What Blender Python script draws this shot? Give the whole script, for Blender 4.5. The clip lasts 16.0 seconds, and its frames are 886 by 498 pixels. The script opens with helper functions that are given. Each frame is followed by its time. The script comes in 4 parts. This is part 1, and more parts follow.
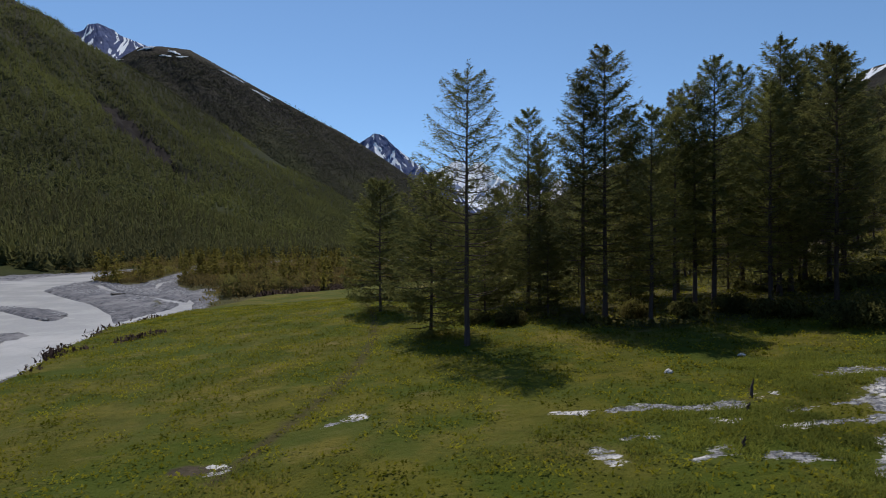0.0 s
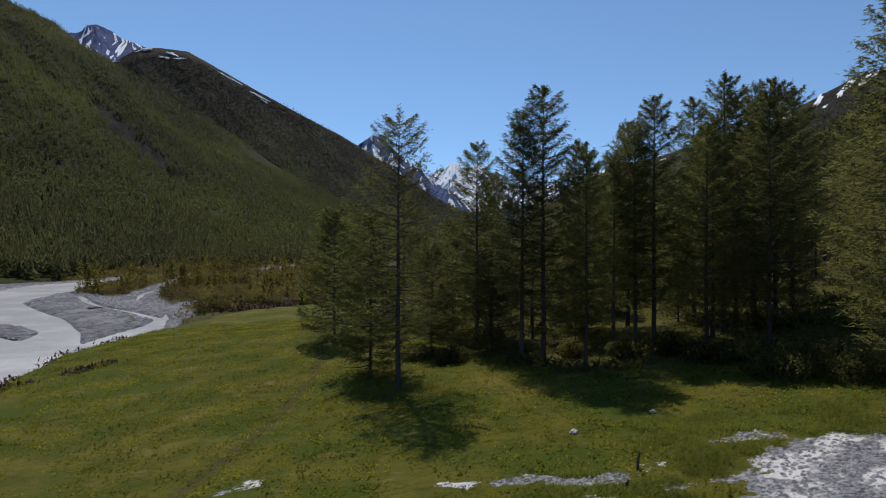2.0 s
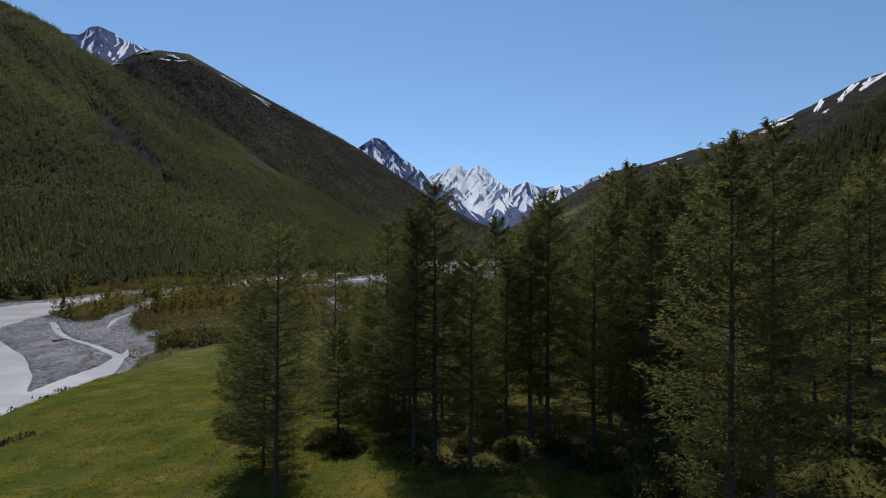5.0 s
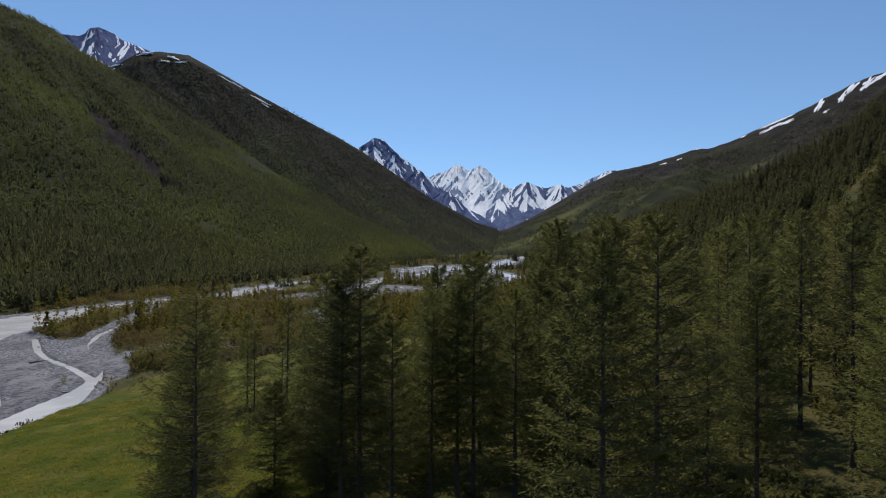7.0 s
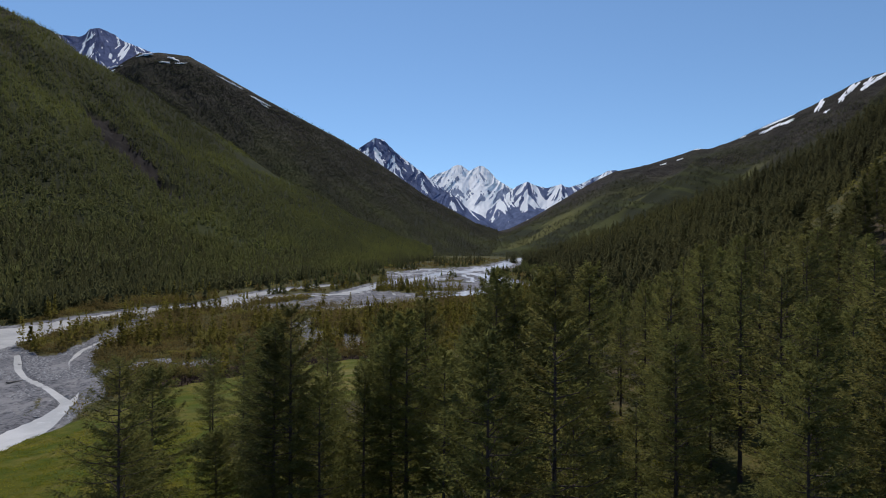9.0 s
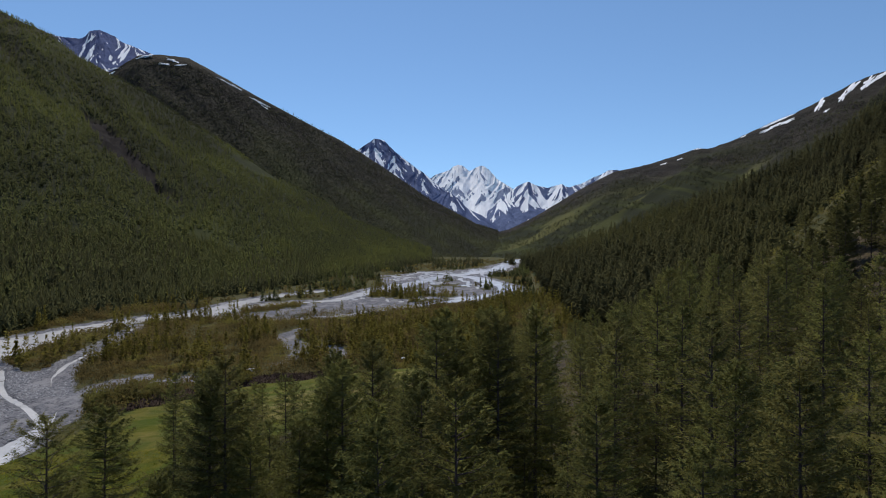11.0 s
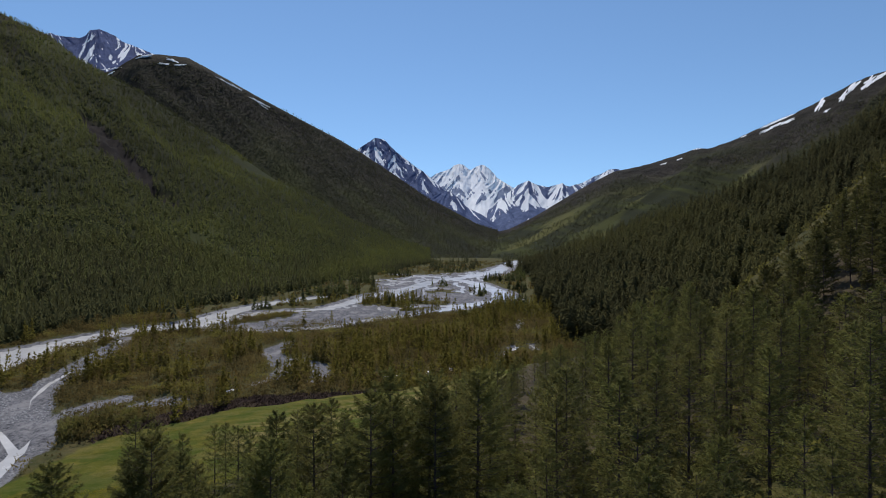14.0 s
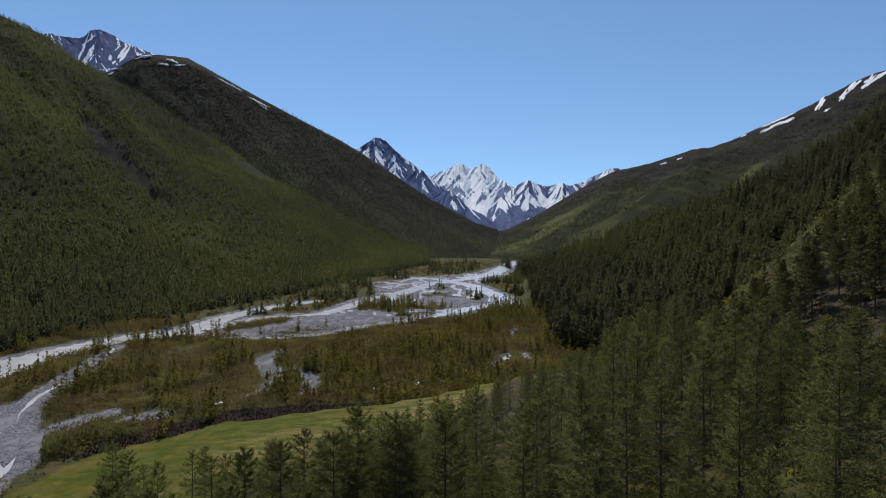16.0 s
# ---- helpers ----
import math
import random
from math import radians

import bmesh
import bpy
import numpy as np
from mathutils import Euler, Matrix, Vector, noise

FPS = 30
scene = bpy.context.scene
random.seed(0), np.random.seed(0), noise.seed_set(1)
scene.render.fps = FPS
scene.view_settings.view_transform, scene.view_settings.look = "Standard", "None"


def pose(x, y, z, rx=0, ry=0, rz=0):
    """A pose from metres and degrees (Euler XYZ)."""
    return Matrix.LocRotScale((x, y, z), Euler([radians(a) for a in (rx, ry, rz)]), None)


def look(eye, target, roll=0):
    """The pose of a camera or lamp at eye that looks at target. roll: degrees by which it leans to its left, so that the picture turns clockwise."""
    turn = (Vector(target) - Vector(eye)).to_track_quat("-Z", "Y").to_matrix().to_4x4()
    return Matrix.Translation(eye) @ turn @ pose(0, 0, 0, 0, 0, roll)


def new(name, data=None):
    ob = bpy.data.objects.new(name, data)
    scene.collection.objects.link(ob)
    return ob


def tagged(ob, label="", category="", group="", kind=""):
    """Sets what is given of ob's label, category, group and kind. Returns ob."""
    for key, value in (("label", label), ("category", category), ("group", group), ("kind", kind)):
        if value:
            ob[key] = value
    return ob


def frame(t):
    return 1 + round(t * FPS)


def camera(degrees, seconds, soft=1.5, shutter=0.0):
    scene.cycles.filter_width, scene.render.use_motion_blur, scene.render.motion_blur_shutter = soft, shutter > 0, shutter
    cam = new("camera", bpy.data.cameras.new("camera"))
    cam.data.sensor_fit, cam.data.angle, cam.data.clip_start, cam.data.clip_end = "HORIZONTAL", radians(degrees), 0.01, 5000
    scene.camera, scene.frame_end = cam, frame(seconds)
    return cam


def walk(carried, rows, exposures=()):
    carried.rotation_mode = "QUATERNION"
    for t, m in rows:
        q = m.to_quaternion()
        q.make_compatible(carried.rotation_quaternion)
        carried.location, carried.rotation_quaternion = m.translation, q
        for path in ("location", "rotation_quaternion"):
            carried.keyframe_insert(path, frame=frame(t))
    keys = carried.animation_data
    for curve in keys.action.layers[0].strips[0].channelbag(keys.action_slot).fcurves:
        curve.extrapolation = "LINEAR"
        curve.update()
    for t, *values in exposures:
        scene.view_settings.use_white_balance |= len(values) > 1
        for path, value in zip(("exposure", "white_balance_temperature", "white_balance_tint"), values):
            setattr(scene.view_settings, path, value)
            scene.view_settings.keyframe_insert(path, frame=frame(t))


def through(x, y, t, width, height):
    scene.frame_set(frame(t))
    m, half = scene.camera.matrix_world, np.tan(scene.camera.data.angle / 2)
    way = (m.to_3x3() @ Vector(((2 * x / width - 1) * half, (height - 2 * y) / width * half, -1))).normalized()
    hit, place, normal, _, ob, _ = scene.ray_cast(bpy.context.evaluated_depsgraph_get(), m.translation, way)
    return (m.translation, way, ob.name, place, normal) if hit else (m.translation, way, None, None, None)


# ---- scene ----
cam = camera(72.4, 16.0, soft=0.95, shutter=0.5)
METRES, EYE, TILT, LEAN, TURN = 50.0, 7.0, 0.0, 0.0, 0.0
ROWS = [
    (0.0, 0.0, 0.0, 0.0, 0.0, 0.0, -0.0),
    (0.5, 0.0196, 0.0003, 0.0116, -0.06, 0.04, -0.05),
    (1.0, 0.0409, -0.0001, 0.0247, -0.1, 0.08, -0.09),
    (1.5, 0.064, -0.0006, 0.0386, -0.13, 0.14, -0.15),
    (2.0, 0.089, -0.0011, 0.0561, -0.13, 0.16, -0.17),
    (2.5, 0.1154, -0.0012, 0.0792, -0.12, 0.18, -0.17),
    (3.0, 0.1421, -0.0014, 0.1034, -0.1, 0.22, -0.24),
    (3.5, 0.1692, -0.0021, 0.129, -0.09, 0.2, -0.23),
    (4.0, 0.1967, -0.0033, 0.1524, -0.07, 0.29, -0.35),
    (6.5, 0.3376, -0.014, 0.2687, 0.16, 0.23, -0.38),
    (7.0, 0.3671, -0.0155, 0.293, 0.2, 0.22, -0.35),
    (7.5, 0.396, -0.0159, 0.316, 0.25, 0.21, -0.33),
    (8.0, 0.4216, -0.0162, 0.3375, 0.27, 0.19, -0.29),
    (8.5, 0.4474, -0.0158, 0.3605, 0.3, 0.17, -0.28),
    (9.0, 0.4731, -0.0151, 0.3826, 0.33, 0.16, -0.3),
    (11.5, 0.5983, -0.0169, 0.4823, 0.49, 0.1, -0.08),
    (12.0, 0.6181, -0.0156, 0.5028, 0.51, 0.07, -0.1),
    (12.5, 0.6362, -0.0144, 0.5242, 0.53, 0.04, -0.13),
    (13.0, 0.6539, -0.012, 0.5455, 0.54, 0.01, -0.14),
    (13.5, 0.6709, -0.0106, 0.5652, 0.56, -0.01, -0.16),
    (14.0, 0.6868, -0.01, 0.5842, 0.58, -0.04, -0.13),
    (14.5, 0.7036, -0.0082, 0.6021, 0.6, -0.06, -0.12),
    (15.0, 0.7199, -0.0064, 0.6197, 0.62, -0.09, -0.11),
    (15.5, 0.7354, -0.0046, 0.6373, 0.64, -0.12, -0.07),
    (16.0, 0.7495, -0.0031, 0.6547, 0.65, -0.14, -0.05),
]
walk(cam, [(t, pose(0, 0, EYE, TILT, LEAN, TURN) @ pose(METRES * x, METRES * y, METRES * z, 90 + pitch, roll, yaw)) for t, x, y, z, yaw, pitch, roll in ROWS])

# ---- light and air ----
SUN_EL, SUN_AZ = 56.3, -14.0          # degrees above the horizon; degrees clockwise from straight up the valley
world = bpy.data.worlds.new("sky")
scene.world = world
world.use_nodes = True
wn = world.node_tree
sky = wn.nodes.new("ShaderNodeTexSky")
sky.sky_type = "NISHITA"
sky.sun_disc = False
sky.sun_elevation, sky.sun_rotation = radians(SUN_EL), radians(SUN_AZ)
sky.altitude, sky.air_density, sky.dust_density, sky.ozone_density = 1800, 1.0, 0.1, 4.5
way, lift, unit = wn.nodes.new("ShaderNodeTexCoord"), wn.nodes.new("ShaderNodeMapping"), wn.nodes.new("ShaderNodeVectorMath")
lift.inputs["Location"].default_value = (0, 0, 0.06)          # clear mountain air: little brightening towards the skyline
unit.operation = "NORMALIZE"
tone = wn.nodes.new("ShaderNodeMix")
tone.data_type, tone.blend_type = "RGBA", "MULTIPLY"
tone.inputs[0].default_value, tone.inputs[7].default_value = 1.0, (0.93, 1.0, 0.98, 1.0)
wn.links.new(way.outputs["Generated"], lift.inputs["Vector"])
wn.links.new(lift.outputs[0], unit.inputs[0])
wn.links.new(unit.outputs[0], sky.inputs["Vector"])
wn.links.new(sky.outputs[0], tone.inputs[6])
wn.links.new(tone.outputs[2], wn.nodes["Background"].inputs[0])
wn.nodes["Background"].inputs[1].default_value = 0.118
sun = new("sun", bpy.data.lights.new("sun", "SUN"))
sun.data.energy, sun.data.angle, sun.data.color = 2.6, radians(0.53), (1.0, 0.91, 0.80)
sun.matrix_world = look((0, 0, 400), (-math.sin(radians(SUN_AZ)) * 100, -math.cos(radians(SUN_AZ)) * 100, 400 - 100 * math.tan(radians(SUN_EL))))
scene.view_settings.exposure = 0.17


# ---- materials ----
class Mat:
    """A node material under construction."""

    def __init__(self, name):
        self.m = bpy.data.materials.new(name)
        self.m.use_nodes = True
        self.t = self.m.node_tree
        self.bsdf = self.t.nodes["Principled BSDF"]
        self.bsdf.inputs["Specular IOR Level"].default_value = 0.25

    def node(self, kind, **sets):
        n = self.t.nodes.new(kind)
        for k, v in sets.items():
            setattr(n, k, v)
        return n

    def put(self, value, socket):
        if isinstance(value, (int, float)):
            socket.default_value = value
        elif isinstance(value, tuple):
            socket.default_value = (*value, 1.0) if len(value) == 3 and socket.type == "RGBA" else value
        else:
            self.t.links.new(value, socket)

    def coords(self, scale=(1, 1, 1)):
        g = self.node("ShaderNodeNewGeometry")
        m = self.node("ShaderNodeMapping")
        m.inputs["Scale"].default_value = scale
        self.t.links.new(g.outputs["Position"], m.inputs["Vector"])
        return m.outputs[0]

    def noise(self, scale, detail=4.0, rough=0.6, stretch=(1, 1, 1), distortion=0.0):
        n = self.node("ShaderNodeTexNoise")
        self.put(self.coords(stretch), n.inputs["Vector"])
        n.inputs["Scale"].default_value, n.inputs["Detail"].default_value = scale, detail
        n.inputs["Roughness"].default_value, n.inputs["Distortion"].default_value = rough, distortion
        return n.outputs["Fac"]

    def streaks(self, drop, across, along, detail=4.0):
        """Noise drawn out down a valley side that falls by drop metres for each metre to the right."""
        pos = self.node("ShaderNodeNewGeometry").outputs["Position"]
        n = math.hypot(1.0, drop)
        comb = self.node("ShaderNodeCombineXYZ")
        for k, v in enumerate(((drop / n / across, 0, 1 / n / across), (1 / n / along, 0, -drop / n / along), (0, 0.5 / along, 0))):
            d = self.node("ShaderNodeVectorMath", operation="DOT_PRODUCT")
            self.t.links.new(pos, d.inputs[0])
            d.inputs[1].default_value = v
            self.t.links.new(d.outputs["Value"], comb.inputs[k])
        t = self.node("ShaderNodeTexNoise")
        t.inputs["Scale"].default_value, t.inputs["Detail"].default_value, t.inputs["Roughness"].default_value = 1.0, detail, 0.6
        self.t.links.new(comb.outputs[0], t.inputs["Vector"])
        return t.outputs["Fac"]

    def ramp(self, fac, low, high, a=0.0, b=1.0):
        n = self.node("ShaderNodeMapRange", clamp=True, interpolation_type="SMOOTHSTEP")
        for s, v in zip(n.inputs, (fac, low, high, a, b)):
            self.put(v, s)
        return n.outputs[0]

    def math(self, op, a, b=0.0):
        n = self.node("ShaderNodeMath", operation=op)
        self.put(a, n.inputs[0]), self.put(b, n.inputs[1])
        return n.outputs[0]

    def mix(self, fac, a, b):
        n = self.node("ShaderNodeMix", data_type="RGBA")
        self.put(fac, n.inputs[0]), self.put(a, n.inputs[6]), self.put(b, n.inputs[7])
        return n.outputs[2]

    def attr(self, name):
        n = self.node("ShaderNodeAttribute", attribute_name=name)
        s = self.node("ShaderNodeSeparateColor")
        self.t.links.new(n.outputs["Color"], s.inputs[0])
        return s.outputs

    def island(self):
        return self.node("ShaderNodeNewGeometry").outputs["Random Per Island"]

    def thing(self):
        return self.node("ShaderNodeObjectInfo").outputs["Random"]

    def bump(self, height, strength, distance):
        b = self.node("ShaderNodeBump")
        b.inputs["Strength"].default_value, b.inputs["Distance"].default_value = strength, distance
        self.t.links.new(height, b.inputs["Height"])
        self.t.links.new(b.outputs[0], self.bsdf.inputs["Normal"])

    def done(self, colour, rough=0.85):
        self.put(colour, self.bsdf.inputs["Base Color"])
        self.put(rough, self.bsdf.inputs["Roughness"])
        return self.m

    def leafy(self, colour, through=0.35):
        """Thin leaves: light comes back from them and also passes through."""
        d, tr, mx = self.node("ShaderNodeBsdfDiffuse"), self.node("ShaderNodeBsdfTranslucent"), self.node("ShaderNodeMixShader")
        self.put(colour, d.inputs[0]), self.put(colour, tr.inputs[0])
        mx.inputs[0].default_value = through
        self.t.links.new(d.outputs[0], mx.inputs[1]), self.t.links.new(tr.outputs[0], mx.inputs[2])
        self.t.links.new(mx.outputs[0], self.t.nodes["Material Output"].inputs[0])
        return self.m


def ground_material():
    m = Mat("valley ground")
    zone, more = m.attr("zone"), m.attr("cover")        # gravel, rock, cleft darkened with painted shade; forest floor, bright slope, path
    big, mid, fine = m.noise(0.05, 3), m.noise(0.35, 5), m.noise(3.5, 5, 0.7)
    grass = m.mix(m.ramp(mid, 0.35, 0.68), (0.080, 0.087, 0.012), (0.160, 0.140, 0.024))
    grass = m.mix(m.ramp(big, 0.42, 0.62), grass, (0.100, 0.108, 0.013))
    grass = m.mix(m.ramp(fine, 0.50, 0.75, 0, 0.75), grass, (0.045, 0.054, 0.008))
    grass = m.mix(m.ramp(m.noise(0.55, 5, 0.72, (0.5, 1.0, 1.0)), 0.56, 0.70, 0, 0.8), grass, (0.21, 0.17, 0.06))
    grass = m.mix(m.ramp(m.noise(0.07, 6, 0.7, (0.55, 1.0, 1.0)), 0.53, 0.69, 0, 0.6), grass, (0.20, 0.165, 0.055))
    grass = m.mix(m.ramp(m.noise(0.16, 4, 0.6), 0.44, 0.58, 0, 0.75), grass, (0.056, 0.084, 0.010))
    hay = m.math("MULTIPLY", m.attr("wash")[1], m.ramp(m.noise(0.30, 6, 0.72, (0.35, 1.0, 1.0)), 0.44, 0.58))
    grass = m.mix(hay, grass, (0.30, 0.235, 0.10))
    grass = m.mix(more[2], grass, (0.080, 0.068, 0.030))
    # wood floor: some purple of the shadows is mixed into its brown
    litter = m.mix(m.ramp(mid, 0.3, 0.7), (0.062, 0.050, 0.040), (0.115, 0.090, 0.062))
    litter = m.mix(m.ramp(fine, 0.45, 0.7), litter, (0.050, 0.054, 0.016))
    base = m.mix(more[0], grass, litter)
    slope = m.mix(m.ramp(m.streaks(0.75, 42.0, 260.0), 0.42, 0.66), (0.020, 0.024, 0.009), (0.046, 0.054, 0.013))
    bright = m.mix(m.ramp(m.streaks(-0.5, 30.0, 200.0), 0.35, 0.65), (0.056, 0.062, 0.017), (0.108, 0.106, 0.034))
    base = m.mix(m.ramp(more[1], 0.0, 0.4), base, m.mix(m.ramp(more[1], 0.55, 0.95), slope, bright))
    stone = m.mix(m.ramp(m.noise(1.1, 8, 0.82), 0.38, 0.58), (0.055, 0.056, 0.066), (0.225, 0.225, 0.24))
    stone = m.mix(m.ramp(m.noise(0.16, 6, 0.7, (1.0, 0.5, 1.0)), 0.48, 0.62, 0, 0.75), stone, (0.30, 0.295, 0.30))
    cobble = m.mix(m.ramp(m.noise(5.0, 5, 0.75), 0.40, 0.62), (0.08, 0.08, 0.09), (0.42, 0.42, 0.43))
    cobble = m.mix(m.ramp(m.noise(0.5, 5, 0.7), 0.46, 0.56), cobble, (0.74, 0.72, 0.70))
    stone = m.mix(m.ramp(m.attr("wash")[0], 0.02, 0.2), stone, cobble)
    edge = m.math("ADD", zone[0], m.math("MULTIPLY", m.math("SUBTRACT", m.noise(2.2, 6, 0.75, (0.6, 1.0, 1.0)), 0.5), 1.7))
    base = m.mix(m.ramp(edge, 0.47, 0.54), base, stone)
    rock = m.mix(m.ramp(m.noise(0.012, 8, 0.7), 0.35, 0.65), (0.026, 0.023, 0.020), (0.058, 0.049, 0.042))
    base = m.mix(zone[1], base, rock)
    # cleft rock: shade of its cliffs is put into the near-black colour
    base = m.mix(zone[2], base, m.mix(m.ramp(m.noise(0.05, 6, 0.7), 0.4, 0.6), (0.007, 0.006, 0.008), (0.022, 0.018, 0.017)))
    crag = m.math("MULTIPLY", m.math("MULTIPLY", m.noise(0.014, 9, 0.68, (1.0, 0.6, 0.6), 0.8), zone[1]), 340.0)
    m.bump(m.math("ADD", crag, m.math("ADD", fine, m.math("MULTIPLY", mid, 2.0))), 0.7, 0.25)
    m.bsdf.inputs["Specular IOR Level"].default_value = 0.08
    return m.done(base, 0.95)


def peak_material():
    """Rock and lying snow of the high mountains; distance haze is put into bluer, paler rock."""
    m = Mat("snowy mountain rock with painted haze")
    part = m.attr("peak")                                # snow, rock paled by painted haze
    crack = m.noise(0.02, 8, 0.72, (1.0, 0.6, 0.5), 0.6)
    # blue of the distance haze is put into the rock colour
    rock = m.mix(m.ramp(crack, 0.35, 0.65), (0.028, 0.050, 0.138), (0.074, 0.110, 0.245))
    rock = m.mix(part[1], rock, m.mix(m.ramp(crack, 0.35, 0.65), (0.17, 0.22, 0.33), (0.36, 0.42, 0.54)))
    edge = m.math("ADD", part[0], m.math("MULTIPLY", m.math("SUBTRACT", m.noise(0.05, 6, 0.75), 0.5), 0.5))
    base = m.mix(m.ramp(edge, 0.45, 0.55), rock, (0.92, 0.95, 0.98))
    m.bump(crack, 0.6, 18.0)
    m.bsdf.inputs["Specular IOR Level"].default_value = 0.08
    return m.done(base, 0.9)


def water_material():
    m = Mat("milky glacier water")
    tone = m.mix(m.ramp(m.noise(0.09, 4), 0.4, 0.65), (0.60, 0.60, 0.60), (0.76, 0.75, 0.74))
    tone = m.mix(m.ramp(m.noise(0.7, 6, 0.7, (1, 0.5, 1)), 0.60, 0.72, 0, 0.8), tone, (0.90, 0.90, 0.89))
    m.bump(m.noise(1.1, 5, 0.65, (1, 0.6, 1)), 0.35, 0.12)
    m.bsdf.inputs["Specular IOR Level"].default_value = 0.5
    return m.done(tone, 0.22)


def bark_material():
    m = Mat("larch bark")
    # bark brown, with the shadows' purple tint put in
    c = m.mix(m.ramp(m.noise(5.0, 5, 0.7, (1, 1, 0.25)), 0.35, 0.7), (0.066, 0.050, 0.050), (0.150, 0.114, 0.106))
    m.bump(m.noise(9.0, 4, 0.7, (1, 1, 0.2)), 0.8, 0.04)
    return m.done(m.mix(m.thing(), c, (0.085, 0.066, 0.064)), 0.95)


def needle_material(name, dark, light, warm, through=0.3, patches=0.17, mottle=1.0):
    m = Mat(name)
    c = m.mix(m.island(), dark, light)
    c = m.mix(m.ramp(m.thing(), 0.45, 1.0, 0, 0.7), c, warm)
    patch = m.noise(patches, 2.0, 0.5, (1, 1, 0))
    c = m.mix(m.ramp(patch, 0.50, 0.68, 0, 0.55 * mottle), c, (light[0] * 1.25, light[1] * 1.3, light[2] * 1.1))
    c = m.mix(m.ramp(patch, 0.48, 0.32, 0, 0.6 * mottle), c, (dark[0] * 0.62, dark[1] * 0.64, dark[2] * 0.75))
    return m.leafy(c, through)


def forest_material(name, dark, light, fresh, drop, through=0.55):
    """Crowns of a whole slope: fresh green strips and darker strips, drawn out down the slope."""
    m = Mat(name)
    c = m.mix(m.island(), dark, light)
    strip = m.streaks(drop, 42.0, 260.0)
    c = m.mix(m.ramp(strip, 0.47, 0.66, 0, 0.9), c, fresh)
    c = m.mix(m.ramp(strip, 0.46, 0.32, 0, 0.7), c, (dark[0] * 0.5, dark[1] * 0.5, dark[2] * 0.6))
    return m.leafy(c, through)


GROUND, PEAK, WATER, BARK = ground_material(), peak_material(), water_material(), bark_material()
NEEDLES = needle_material("larch needles", (0.160, 0.166, 0.060), (0.202, 0.208, 0.070), (0.198, 0.180, 0.066), 0.60)
# Larch needles copied darker: the hillside's shade is put into the colour.
SHADED_HILL_NEEDLES = needle_material("shaded hill larch needles", (0.086, 0.087, 0.036), (0.116, 0.116, 0.044), (0.112, 0.100, 0.041), 0.5)
FOREST = forest_material("larch crowns on the valley side", (0.092, 0.102, 0.043), (0.114, 0.122, 0.049), (0.148, 0.160, 0.050), 0.75)
STONE_PINE = forest_material("dark stone pine crowns", (0.080, 0.084, 0.044), (0.104, 0.106, 0.052), (0.130, 0.138, 0.050), 0.65)
HILL_CROWNS = forest_material("larch crowns on the hill", (0.088, 0.088, 0.044), (0.118, 0.114, 0.052), (0.142, 0.138, 0.052), -0.6)
# Shade of the side turned from the sun is put into this colour.
FAR_SHADE_CROWNS = forest_material("far crowns with shade in the colour", (0.086, 0.090, 0.054), (0.104, 0.106, 0.062), (0.124, 0.128, 0.060), 0.65, 0.4)
SHRUB = needle_material("willow and birch leaves", (0.102, 0.094, 0.036), (0.196, 0.180, 0.056), (0.158, 0.102, 0.050), 0.5, 0.07, 1.3)
BLADES = needle_material("meadow blades", (0.118, 0.134, 0.010), (0.256, 0.238, 0.028), (0.180, 0.176, 0.020), 0.45, 0.30, 1.5)

YOUNG_GREEN = needle_material("fresh young larch needles", (0.135, 0.118, 0.032), (0.212, 0.188, 0.046), (0.180, 0.135, 0.044), 0.6)
WILLOW = needle_material("young willow leaves", (0.092, 0.096, 0.038), (0.160, 0.160, 0.054), (0.140, 0.110, 0.040), 0.5, 0.2)
TURF = needle_material("dwarf shrub leaves", (0.120, 0.150, 0.032), (0.215, 0.235, 0.050), (0.150, 0.165, 0.036), 0.5)
BRUSH = needle_material("bare brown twigs", (0.046, 0.034, 0.032), (0.082, 0.062, 0.052), (0.064, 0.050, 0.044), 0.2)


# ---- shape of the valley ----
rng = np.random.default_rng(7)
TABLE = rng.random((256, 256))


def lattice(x, y):
    """Smooth value noise, 0 to 1."""
    i, j = np.floor(x).astype(int), np.floor(y).astype(int)
    a, b = x - i, y - j
    a, b = a * a * (3 - 2 * a), b * b * (3 - 2 * b)
    i, j, k, l = i & 255, j & 255, (i + 1) & 255, (j + 1) & 255
    return (TABLE[i, j] * (1 - a) + TABLE[k, j] * a) * (1 - b) + (TABLE[i, l] * (1 - a) + TABLE[k, l] * a) * b


def fbm(x, y, size, octaves=4, gain=0.5):
    """Layered noise round 0, about -0.5 to 0.5; size: metres of its largest forms."""
    total, amp, norm = 0.0, 1.0, 0.0
    for o in range(octaves):
        total, norm = total + amp * lattice(x / size + 17.3 * o, y / size + 9.1 * o), norm + amp
        amp, size = amp * gain, size / 2.03
    return total / norm - 0.5


def ridged(x, y, size, octaves=5):
    total, amp, norm = 0.0, 1.0, 0.0
    for o in range(octaves):
        total, norm = total + amp * (1 - 2 * np.abs(lattice(x / size + 31.7 * o, y / size + 5.9 * o) - 0.5)), norm + amp
        amp, size = amp * 0.55, size / 2.1
    return total / norm - 0.6


def smooth(a, b, v):
    s = np.clip((v - a) / (b - a), 0, 1)
    return s * s * (3 - 2 * s)


def curve(points, at):
    p = np.array(points, float)
    return np.interp(at, p[:, 0], p[:, 1])


def water_level(y):
    return -3.6 + 0.012 * (np.clip(y, -200, 1400) - 100)


